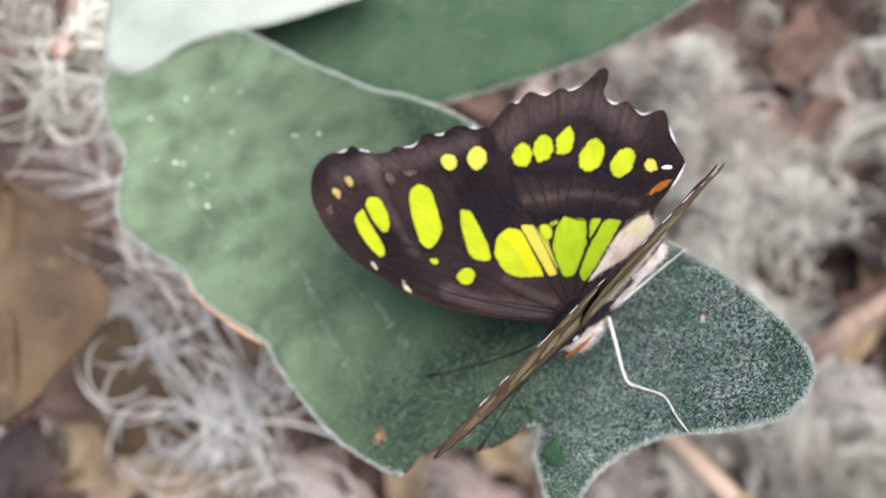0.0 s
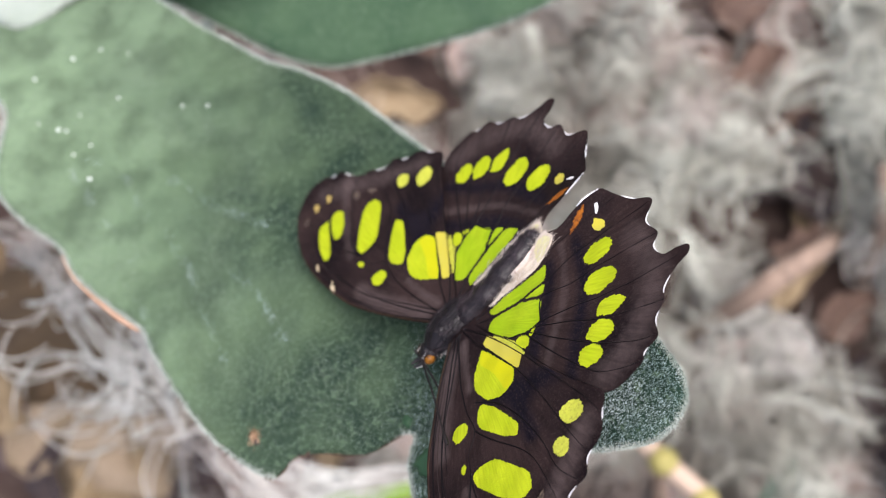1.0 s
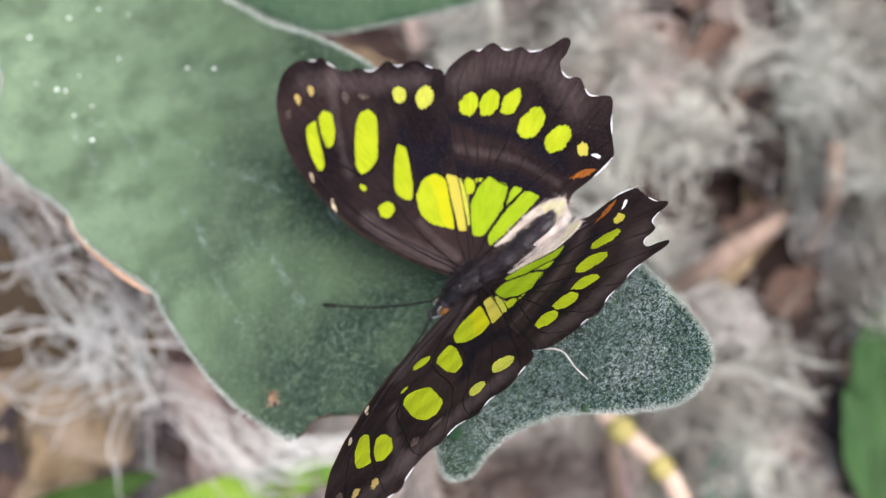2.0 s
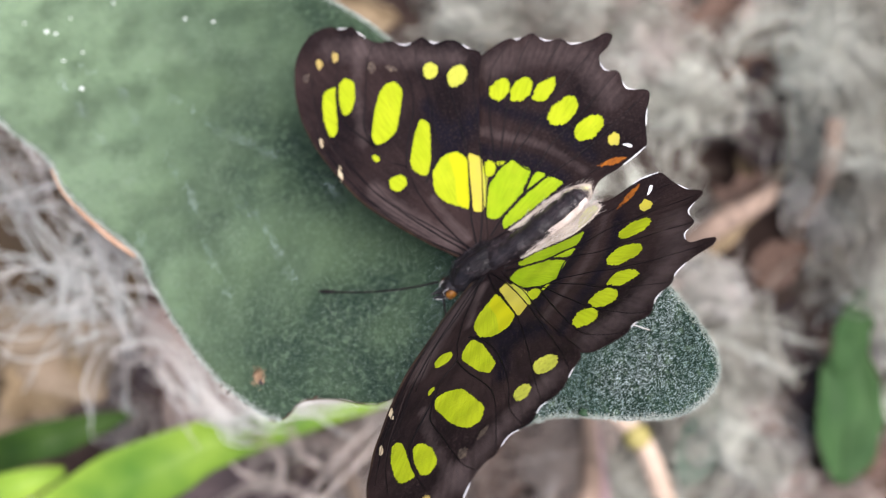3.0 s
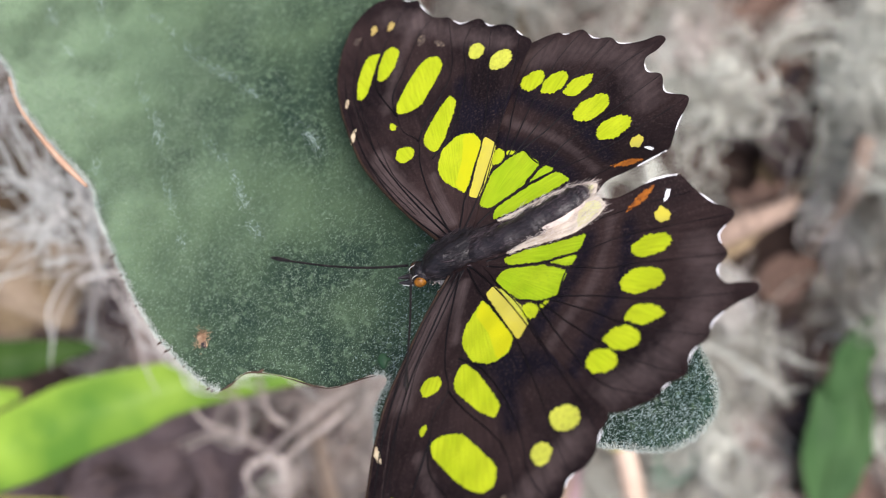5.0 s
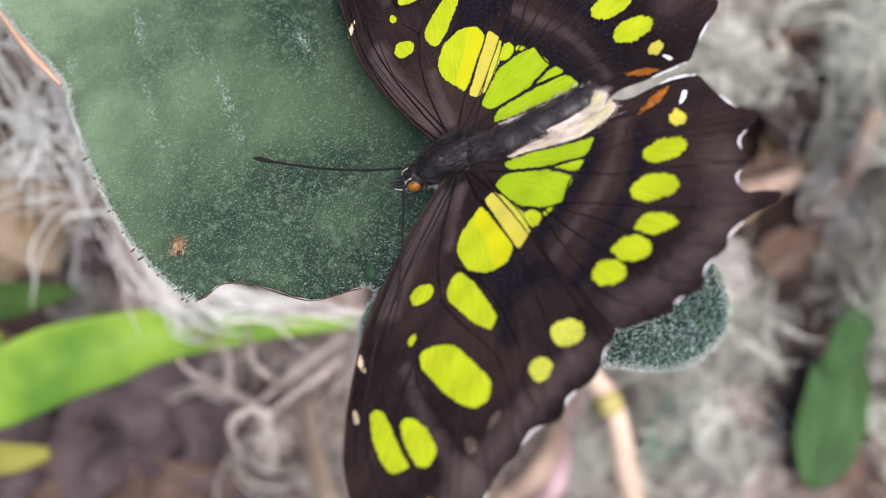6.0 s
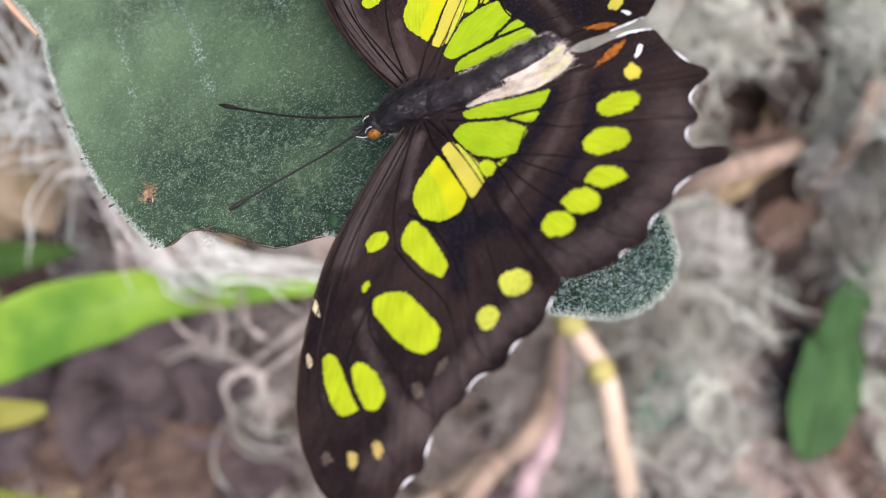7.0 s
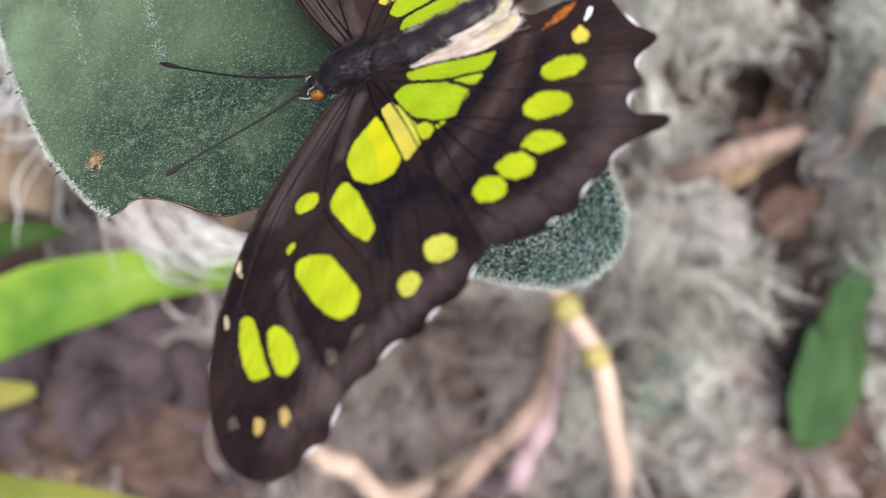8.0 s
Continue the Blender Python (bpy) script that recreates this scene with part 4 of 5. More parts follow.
fur_on("fur", thorax.data, thorax, 3000, 1.3, FUR, 41, 3.0, lambda p, nrm: p[:, 2] > 1.0)
# grey hairs give fur lines and put the glossy highlights into colour
fur_on("fur", thorax.data, thorax, 420, 1.5, FUR_GREY, 48, 2.6, lambda p, nrm: p[:, 2] > 1.6, "greyish hairs for fur lines and gloss")
abdomen_path = [(-0.5, 0.1, 1.2), (-5, 0.9, 1.7), (-10, 0.95, 2.1), (-14.5, 0.75, 2.1), (-16.6, 0.25, 1.8), (-17.8, -0.2, 1.5)]
abdomen = part("abdomen", tube("abdomen", abdomen_path, [2.0, 2.15, 1.88, 2.2, 1.88, 2.2, 1.9, 2.22, 1.88, 2.15, 1.75, 1.75, 1.2, 0.35], BODY_DARK, 18, 8), butterfly, "dark abdomen with white flanks")
abdomen.data.materials.append(FUR_PALE)
for face in abdomen.data.polygons:
    if 0.8 * abs(face.normal.y) - 0.57 * face.normal.z > 0.80 + 0.045 * (face.center.x / MM + 5) and face.center.x < -4 * MM:
        face.material_index = 1
fur_on("fur", abdomen.data, abdomen, 4200, 0.85, FUR_GREY, 42, 3.2, lambda p, nrm: (0.8 * np.abs(nrm[:, 1]) - 0.57 * nrm[:, 2] < 0.84 + 0.045 * (p[:, 0] + 5)) | (p[:, 0] > -5))
fur_on("flank_fur", abdomen.data, abdomen, 2600, 0.6, FUR_PALE, 43, 1.2, lambda p, nrm: (0.8 * np.abs(nrm[:, 1]) - 0.57 * nrm[:, 2] > 0.66 + 0.05 * (p[:, 0] + 5)) & (p[:, 0] < -5), "white flank hairs")
fur_on("flank_fur", thorax.data, thorax, 1500, 0.8, FUR_PALE, 46, 0.6, lambda p, nrm: p[:, 2] < 0.7, "white underside hairs")
for wing_ob in (right_wings[0], left_wings[0]):
    for spot in wing_ob.children:
        if spot.data.materials[0] is INNER:
            fur_on("inner_fur", spot.data, wing_ob, 1200, 1.0, FUR_PALE, 47, 1.8, None, "white hairs of the inner margin")
# a few pale scales and lines lying on the dark thorax
for a, b in (((3.4, 0.9, 3.6), (1.2, 1.5, 3.3)), ((-1.2, -0.6, 3.0), (-3.4, -0.9, 2.9)), ((-1.4, 1.5, 2.6), (-4.0, 1.9, 2.4)), ((0.4, 2.3, 2.3), (-1.2, 2.6, 1.8)), ((4.6, -1.6, 3.1), (3.2, -2.1, 2.6))):
    part("scale_line", tube("scale_line", [a, [(p + q) / 2 + 0.12 for p, q in zip(a, b)], b], [0.05, 0.09, 0.04], FUR_GREY, 6, 4), thorax, "pale line of scales")
head = part("head", blob("head", (6.9, -0.9, 0.9), (1.6, 1.6, 1.5), BODY_DARK, 20, 14, None, 0.05), butterfly, "black head")
fur_on("fur", head.data, head, 500, 0.6, FUR, 44, 0.2)
for s in (1, -1):
    part("eye", blob("eye", (7.6, 1.3 * s - 0.9, 1.0), (0.9, 0.66, 0.85), EYE if s > 0 else EYE_DARK, 20, 14), head, "speckled ochre eye" if s > 0 else "dark brown eye")
    part("eye_ring", tube("eye_ring", [(7.6 + 1.1 * math.cos(a), 0.85 * s - 0.9, 1.0 + 1.05 * math.sin(a)) for a in np.linspace(0.2, 5.6, 12)], [0.04, 0.06, 0.04], EYE_RIM, 6, 3), head, "pale ring")
    part("palp", tube("palp", [(7.9, 0.45 * s - 1.0, 0.4), (9.2, 0.5 * s - 1.1, 0.6), (10.5, 0.4 * s - 1.3, 1.1)], [0.45, 0.42, 0.12], BODY_DARK, 8), head, "dark palp")
    part("palp_stripe", tube("palp_stripe", [(8.1, 0.85 * s - 1.0, 0.3), (9.2, 0.9 * s - 1.1, 0.4), (10.2, 0.7 * s - 1.3, 0.8)], [0.09, 0.10, 0.04], EYE_RIM, 6), head, "white stripe")
    part("shoulder_spot", blob("shoulder_spot", (2.4, 2.75 * s, 1.9), (0.6, 0.25, 0.22), EYE_RIM, 10, 8), thorax, "small white tuft")
right_feeler = [(8.4, -2.3, 1.9), (13.5, -4.9, 1.9), (19, -8.5, 1.7), (25, -12.9, 1.9), (27.9, -15.3, 1.9)]
left_feeler = [(8.4, -0.5, 1.9), (13.0, 0.9, 2.4), (18.4, 3.2, 4.6), (24, 5.2, 6.4), (26.4, 6.0, 7.0)]
feelers = []
for path in (right_feeler, left_feeler):
    stalk = part("antenna", tube("antenna", path, [0.18, 0.16, 0.15, 0.17], ANTENNA, 8), head, "thin black antenna")
    club = part("club", tube("club", [path[-2], [(a + b) / 2 for a, b in zip(path[-2], path[-1])], path[-1]], [0.14, 0.30, 0.34, 0.12], ANTENNA, 8), head, "black antenna club")
    feelers.append((stalk, club))
LEGS = [
    [(-4.8, 2.2, 0.8), (-8.5, 2.2, -0.0), (-14.0, 0.0, -3.0), (-19.4, -1.7, -5.6)],
    [(-3.6, 3.0, 0.7), (-1.2, 5.4, -1.9), (2.1, 9.3, -5.2), (1.2, 11.8, -6.2), (-0.5, 15.1, -7.4), (0.2, 18.4, -8.6), (0.5, 21.5, -9.5)],
    [(3.6, -1.4, -1.6), (5.6, -3.8, -2.6), (5.0, -6.0, -5.6), (3.2, -10.2, -5.8)],
    [(0.6, -1.4, -1.2), (-3.0, -4.6, -3.2), (-6.0, -6.2, -5.2), (-9.0, -9.0, -5.6)],
]
legs = []
for path in LEGS:
    legs.append(part("leg", tube("leg", path, [0.34, 0.28, 0.18, 0.12, 0.10, 0.08], LEG, 8, 6), butterfly, "thin white leg"))


# ---- moss, twigs, leaves and litter below ----
# bare places in the moss, where brown litter shows: middle and radius
GAPS = [(188, 71, 22), (176, 88, 22), (202, -44, 22), (206, -18, 16), (172, 44, 24), (194, 5, 25), (164, 195, 19), (156, 144, 16), (186, 106, 14), (60, -135, 13), (30, -110, 10),
        (245, -125, 24), (-125, -122, 30), (-155, -150, 34), (100, -60, 9), (-8, -39, 14), (-40, -36, 13), (126, 60, 9), (90, 130, 8), (140, -150, 12),
        (150, 172, 22), (190, 148, 14), (122, 218, 10), (212, -62, 16), (217, -92, 14), (-90, -160, 20)]


def moss(label, beds, mat, radius, step, count, curl, seed, pull=0.02, spread=9.0, gaps=False, lie=None):
    """Threads gathered in small tangled heaps: beds hold a number of heaps, threads a heap, middle and size."""
    rng = np.random.default_rng(seed)
    starts, wisp = [], []
    for heaps, threads, middle, size in beds:
        for c in rng.normal(0, 0.5, (heaps, 3)) * np.array(size) + np.array(middle):
            if gaps and any(math.hypot(c[0] - x, c[1] - y) < r + 8 for x, y, r in GAPS):
                continue
            k = rng.uniform(0.6, 1.4)
            wisp.append(np.full(int(threads * k), len(wisp)))
            starts.append(rng.normal(0, 1, (int(threads * k), 3)) * np.array([spread, spread, spread * 0.55]) * k + c)
    starts = np.concatenate(starts) * MM + np.array([0, 0, LEAF_Z])
    starts[:, 2] = np.maximum(starts[:, 2], 0.003)
    heads = rng.normal(0, 1, starts.shape) * np.array([1, 1.2, 0.5])
    me = strands("moss_clump", starts, heads, step * MM, count, radius * MM, curl, mat, rng, pull=pull, wisp=np.concatenate(wisp), lie=lie)
    return tagged(new("moss_clump", me), label, "moss", kind="stuff")


moss("thick pale strands of air plant moss on the stem", [(15, 6, (-134, 124, -98), (16, 50, 20)), (12, 6, (-118, 98, -104), (12, 30, 20))], MOSS_CURL, 0.42, 3.0, 18, 0.24, 58, spread=3.2, lie=(0.3, 1.0, 0.0))
moss("tangle of pale grey air plant moss round the stem", [(9, 12, (-134, 128, -116), (16, 50, 24)), (8, 12, (-116, 84, -116), (14, 50, 24)), (5, 10, (-104, 52, -118), (16, 26, 26)),
     (6, 12, (-118, 90, -220), (30, 60, 60))], MOSS_PALE, 0.26, 2.6, 15, 0.17, 51, spread=4.2, lie=(0.42, -0.85, 0.1))


def wisps(label, paths, mat, radius, seed):
    """Sheaves of fine threads that run together along a path: each has a number of threads, a width and its way."""
    rng = np.random.default_rng(seed)
    ways, per = [], 30
    for n, width, path in paths:
        line = spline(path, 8, closed=False)
        line = np.stack([np.interp(np.linspace(0, 1, per), np.linspace(0, 1, len(line)), line[:, k]) for k in range(3)], 1)
        s = np.linspace(0, 1, per)[None, :, None]
        sheaf = np.arange(n) // 5
        a, b, c = rng.normal(0, width, (3, n // 5 + 1, 1, 3))[:, sheaf] + rng.normal(0, 0.28, (3, n, 1, 3))
        turn, swing = rng.uniform(3, 11, (n // 5 + 1, 1, 1))[sheaf], rng.uniform(0, 6.3, (n // 5 + 1, 1, 3))[sheaf]
        wave = 0.45 * width * np.sin(turn * s + swing)
        ways.append(line[None] + a * (1 - s) ** 2 + 2.2 * b * s * (1 - s) + 1.3 * c * s ** 2 + wave)
    me = threads("moss_clump", np.concatenate(ways) * MM + np.array([0, 0, LEAF_Z]), radius * MM, mat, rng)
    return tagged(new("moss_clump", me), label, "moss", kind="stuff")


wisps("web of fine pale air plant moss under the leaf", [
    (20, 3.4, [(-147, 49, -150), (-139, 40, -156), (-134, 26, -161), (-125, 11, -167), (-114, 3, -172), (-108, -8, -178), (-108, -20, -184)]),
    (10, 1.1, [(-108, -8, -180), (-109, -20, -188), (-113, -34, -200), (-119, -46, -222), (-122, -52, -250)]),
    (10, 1.2, [(-144, 29, -150), (-136, 30, -150), (-124, 32, -150), (-112, 34, -148)]),
    (20, 3.6, [(-103, 29, -120), (-107, 16, -143), (-107, 3, -167), (-109, -12, -190)]),
    (35, 5.5, [(-109, -12, -190), (-102, -17, -196), (-94, -28, -204), (-88, -38, -214), (-84, -46, -232)]),
    (10, 2.4, [(-146, -10, -195), (-131, -8, -193), (-118, -4, -192), (-110, -9, -190)]),
    (10, 1.6, [(-132, -21, -200), (-119, -16, -195), (-109, -12, -190)]),
    (20, 3.0, [(-116, 46, -110), (-107, 38, -113), (-104, 32, -117), (-100, 22, -122)]),
    (10, 2.4, [(-133, 24, -150), (-118, 26, -147), (-108, 21, -143), (-101, 14, -140)]),
    (10, 2.6, [(-133, 17, -180), (-128, 9, -183), (-126, -3, -187), (-132, -12, -190)]),
    (15, 2.6, [(-96, 19, -130), (-99, 11, -148), (-101, 0, -167), (-108, -12, -185)]),
    (10, 2.6, [(-149, 10, -180), (-136, 9, -182), (-122, 3, -183), (-112, -1, -185)])], MOSS_PALE, 0.21, 59)
moss("loose single strands of pale air plant moss under the leaf", [(9, 3, (-124, 24, -160), (26, 30, 24)), (9, 3, (-112, 2, -178), (26, 26, 20)), (6, 3, (-100, -16, -190), (20, 16, 16))], MOSS_PALE, 0.34, 2.6, 16, 0.26, 62, pull=0.0, spread=4.0)
wisps("soft pale air plant moss hanging under the leaf", [
    (80, 4.4, [(-94, -26, -192), (-86, -36, -194), (-79, -44, -198), (-74, -50, -212), (-70, -54, -240)]),
    (40, 4.0, [(-78, -34, -200), (-68, -42, -205), (-56, -44, -212), (-40, -46, -220)]),
    (26, 2.8, [(-66, -36, -208), (-50, -40, -216), (-30, -42, -225), (-12, -44, -235)]),
    (16, 2.2, [(-83, -40, -196), (-79, -48, -200), (-76, -56, -214), (-76, -62, -240)])], MOSS_PALE, 0.19, 57)
wisps("large loose curls of greyish air plant moss", [
    (15, 1.6, [(-80, -60, -240), (-68, -60, -233), (-63, -69, -233), (-66, -82, -240), (-74, -84, -250)]),
    (15, 1.6, [(-56, -108, -250), (-60, -94, -240), (-54, -85, -238), (-46, -88, -240), (-48, -100, -250)]),
    (10, 1.6, [(-54, -84, -250), (-41, -69, -245), (-27, -58, -245)]), (10, 1.5, [(-50, -90, -255), (-36, -74, -250), (-24, -63, -250)]),
    (10, 1.4, [(-60, -54, -240), (-57, -65, -238), (-50, -73, -243)]), (10, 1.6, [(-88, -56, -242), (-81, -70, -236), (-71, -78, -238)]),
    (15, 2.0, [(-100, -100, -300), (-84, -92, -290), (-66, -92, -285), (-52, -104, -290), (-50, -120, -300)])], MOSS, 0.17, 61)
moss("bed of greenish grey air plant moss on the ground", [(68, 29, (60, 130, -416), (140, 100, 34)), (89, 29, (205, 110, -416), (110, 110, 34)), (54, 29, (120, -40, -418), (110, 80, 34)),
     (24, 22, (60, 60, -395), (80, 80, 40)), (49, 29, (255, 70, -410), (60, 140, 34)), (35, 29, (234, 92, -402), (44, 80, 20)), (24, 29, (140, -85, -414), (50, 40, 20))], MOSS_GREEN, 0.40, 3.0, 17, 0.36, 52, spread=3.6, gaps=True)
moss("bed of grey air plant moss on the ground", [(54, 27, (140, 170, -420), (150, 80, 26)), (70, 26, (30, -125, -420), (190, 80, 30)), (59, 26, (210, -130, -424), (130, 110, 26)), (22, 19, (-10, -60, -390), (110, 60, 40)),
     (32, 25, (130, 50, -428), (260, 260, 14))], MOSS, 0.40, 3.0, 17, 0.36, 53, spread=3.6, gaps=True)
moss("pale grey air plant moss on the litter", [(40, 24, (228, 24, -416), (44, 90, 12)), (52, 24, (165, -14, -418), (76, 70, 12)), (26, 24, (165, -110, -424), (60, 50, 8))], MOSS_PALE, 0.38, 2.6, 17, 0.40, 60, spread=3.6, gaps=True)
moss("long grey curls of air plant moss lying on the bed", [(22, 6, (60, 130, -392), (130, 90, 14)), (26, 6, (205, 110, -392), (110, 110, 14)), (17, 6, (120, -40, -394), (110, 80, 14)),
     (15, 6, (235, 40, -392), (60, 120, 14)), (16, 6, (60, -120, -398), (180, 80, 14)), (12, 6, (200, -120, -400), (120, 90, 12))], MOSS_GREEN, 0.46, 3.2, 22, 0.40, 63, pull=0.0, spread=0.9, gaps=True)
moss("loose greyish moss over the litter", [(38, 22, (-220, 160, -418), (200, 200, 26)), (14, 19, (-270, 10, -418), (160, 140, 26)), (16, 19, (-60, -160, -424), (160, 90, 20))], MOSS, 0.40, 3.0, 17, 0.36, 54, spread=3.6, gaps=True)


def flat_leaf(name, at, length, width, turn, tilt, mat, label, category, group, curl=0.25, droop=0.15, rag=0.0):
    """A single leaf, pointed at both ends, folded along its midrib and curled."""
    n, m = 18, 7
    verts, faces = [], []
    chance = at[0] * 0.37 + at[1] * 0.11
    for i in range(n + 1):
        s = i / n
        half = width / 2 * (math.sin(math.pi * s**0.8) ** 0.8) + 0.2
        for j in range(-m, m + 1):
            w = j / m
            z = curl * abs(w) ** 1.5 * half - droop * length * (s - 0.4) ** 2 + 0.03 * width * noise.noise((s * 4, w * 2, length))
            edge = 1 + rag * noise.noise((s * 5 + chance, 3.0 if w > 0 else 8.0, chance))
            z += rag * 0.45 * width * noise.noise((s * 3 + chance, w * 1.5, 2.0))
            verts.append((length * (s - 0.5), w * half * edge + rag * width * 0.5 * noise.noise((s * 2.2, chance, 1.0)), z))
    k = 2 * m + 1
    count = len(verts)
    verts += [(x, y, z - 0.5) for x, y, z in verts]
    for i in range(n):
        for j in range(k - 1):
            a = i * k + j
            faces += [(a, a + k, a + k + 1, a + 1), (count + a, count + a + 1, count + a + k + 1, count + a + k)]
    rimline = [(i * k, (i + 1) * k) for i in range(n)] + [((i + 1) * k + k - 1, i * k + k - 1) for i in range(n)] + [(j + 1, j) for j in range(k - 1)] + [(n * k + j, n * k + j + 1) for j in range(k - 1)]
    faces += [(a, b, count + b, count + a)[::-1] for a, b in rimline]
    thing = tagged(new(name), label, category, group)
    thing.matrix_basis = Matrix.Translation(up(at)) @ pose(0, 0, 0, tilt[0], tilt[1], turn)
    part("blade", mesh_of("blade", np.array(verts) * MM, faces, mat), thing)
    mid = [(length * (s - 0.5), 0, -droop * length * (s - 0.4) ** 2 - 0.2) for s in np.linspace(0, 1, 7)]
    part("midrib", tube("midrib", mid, [1.0, 0.8, 0.3], mat, 6, 3), thing)
    return thing


rng = np.random.default_rng(8)
kinds = [(DEAD_PURPLE, "purplish grey fallen leaf on soil"), (DEAD_PINK, "bleached pinkish grey fallen leaf on soil"), (DEAD_OCHRE, "ochre fallen leaf lying on soil"), (DEAD_DARK, "blackened rotting fallen leaf on soil"), (DEAD_BROWN, "dry brown fallen leaf, curled")]
for k in range(64):
    mat, label = kinds[int(rng.integers(len(kinds)))]
    x, y = rng.uniform(-360, 300), rng.uniform(-260, 320)
    size = rng.uniform(40, 80)
    flat_leaf("fallen_leaf", (x, y, -445 + rng.uniform(3, 16)), size, size * rng.uniform(0.3, 0.5), rng.uniform(0, 360), (rng.uniform(-14, 14), rng.uniform(-14, 14)), mat, label, "leaf", "fallen leaves", 0.35, 0.1, 0.6)

# larger leaves lying in the gaps of the moss and on the litter
for mat, label, places in (
    (DEAD_PINK, "bleached pinkish beige leaf in moss", [(186, -100, 54, 110), (203, -135, 58, 60), (129, -13, 28, 20), (222, 46, 50, 80), (40, -150, 50, 160), (150, -75, 40, 60)]),
    # near-black leaves added to stand in for dark holes between the moss
    (DEAD_DARK, "near-black leaf filling a dark gap in moss", [(199, -44, 52, 80), (182, 80, 50, 95), (207, -75, 40, 70), (186, 106, 40, 30), (-57, -112, 60, 20), (60, -135, 44, 60), (-165, -128, 60, 30), (230, -105, 40, 20)]),
    (DEAD_BROWN, "dry brown leaf in grey moss", [(164, 195, 60, 70), (156, 144, 52, 20), (243, -122, 70, 100), (194, 3, 40, 30), (172, 44, 34, 10), (-110, -178, 80, 30), (-175, -184, 90, 60), (30, -110, 44, 110), (-8, -40, 44, 20), (184, 104, 50, 60), (255, -140, 60, 0)]),
    (DEAD_PURPLE, "purplish grey leaf on the litter", [(-125, -122, 96, 35), (-155, -150, 96, 20), (-95, -140, 70, 60), (-185, -120, 80, 100), (140, -150, 50, 50), (-205, -165, 80, 80), (-70, -170, 60, 15)]),
    (DEAD_OCHRE, "ochre dry leaf on grey moss", [(105, 191, 22, 30), (226, 74, 26, 80), (-200, -45, 60, 40)])):
    for k, (x, y, size, turn) in enumerate(places):
        flat_leaf("fallen_leaf", (x, y, -424 + 4 * (k % 3)), size, size * 0.62, turn, (4 - 4 * (k % 3), 3 * (k % 4) - 4), mat, label, "leaf", "fallen leaves", 0.25, 0.08, 0.7)

# dead leaves held up by twigs and moss over the litter
for mat, label, places in (
    (DEAD_OCHRE, "ochre dead leaf above the litter", [(-204, 1, -250, 40, 50), (-170, -25, -260, 60, 80), (-178, 5, -270, 50, 70)]),
    (DEAD_TAN, "tan dead leaf above the litter", [(-151, -22, -258, 74, 35), (-176, -44, -272, 60, 110), (-161, -28, -270, 64, 60), (-206, 12, -265, 46, 10), (-187, -16, -260, 50, 30)]),
    # near-black leaves added for the dark spots and holes behind the moss
    (DEAD_DARK, "near-black leaf filling a dark spot above the litter", [(-227, -4, -230, 44, 60), (-116, -36, -240, 17, 60), (-123, -26, -246, 15, 100), (-186, -34, -250, 30, 90)]),
    (DEAD_BROWN, "dry brown dead leaf above the litter", [(-193, 34, -225, 60, 30), (-234, 42, -240, 60, 100), (-186, -53, -280, 46, 20)])):
    for k, (x, y, z, size, turn) in enumerate(places):
        flat_leaf("dead_leaf", (x, y, z), size, size * 0.6, turn, (8 - 7 * k, 5 * k - 6), mat, label, "leaf", "dead leaves", 0.3, 0.15, 0.6)
flat_leaf("dead_leaf", (-151, 37, -205), 90, 56, 60, (6, 5), DEAD_OLIVE, "dark olive brown leaf under the moss", "leaf", "dead leaves", 0.3, 0.15, 0.6)
flat_leaf("dead_leaf", (-111, -36, -290), 74, 46, 130, (-6, 5), DEAD_PINK, "bleached beige leaf under the moss", "leaf", "dead leaves", 0.3, 0.15, 0.6)
flat_leaf("dead_leaf", (-141, 9, -228), 56, 36, 130, (-6, 5), DEAD_OLIVE, "dark olive brown leaf under the moss", "leaf", "dead leaves", 0.3, 0.15, 0.6)
flat_leaf("dead_leaf", (-155, 47, -98), 84, 52, 96, (8, 12), DEAD_OLIVE, "large dark olive brown leaf caught in the moss", "leaf", "dead leaves", 0.3, 0.2, 0.5)
flat_leaf("shrub_leaf", (219, -74, -392), 86, 38, 82, (4, 10), SHRUB, "plain green leaf rising from the litter", "leaf", "shrub leaves", 0.2, 0.1, 0.22)
flat_leaf("shrub_leaf", (221, -34, -388), 52, 20, 74, (4, -8), SHRUB, "narrow green leaf rising from the litter", "leaf", "shrub leaves", 0.2, 0.1, 0.3)
flat_leaf("shrub_leaf", (140, -92, -400), 56, 24, 75, (10, -6), SHRUB_BLUE, "small bluish green leaf", "leaf", "shrub leaves", 0.2, 0.1)


def twig(path, radii, mat, label, nodes=(), name="twig"):
    """A bare cane or twig from the ground, with swollen nodes."""
    thing = tagged(new(name), label, "twig", "twigs and canes")
    thing.location = (0, 0, LEAF_Z)
    part("shaft", tube("shaft", path, radii, mat, 10, 6), thing)
    for p, r, m in nodes:
        part("node", blob("node", p, (r, r, r * 1.2), m, 12, 8, None, 0.15), thing, "yellow swollen node" if m is NODE_YELLOW else "swollen node")
    return thing


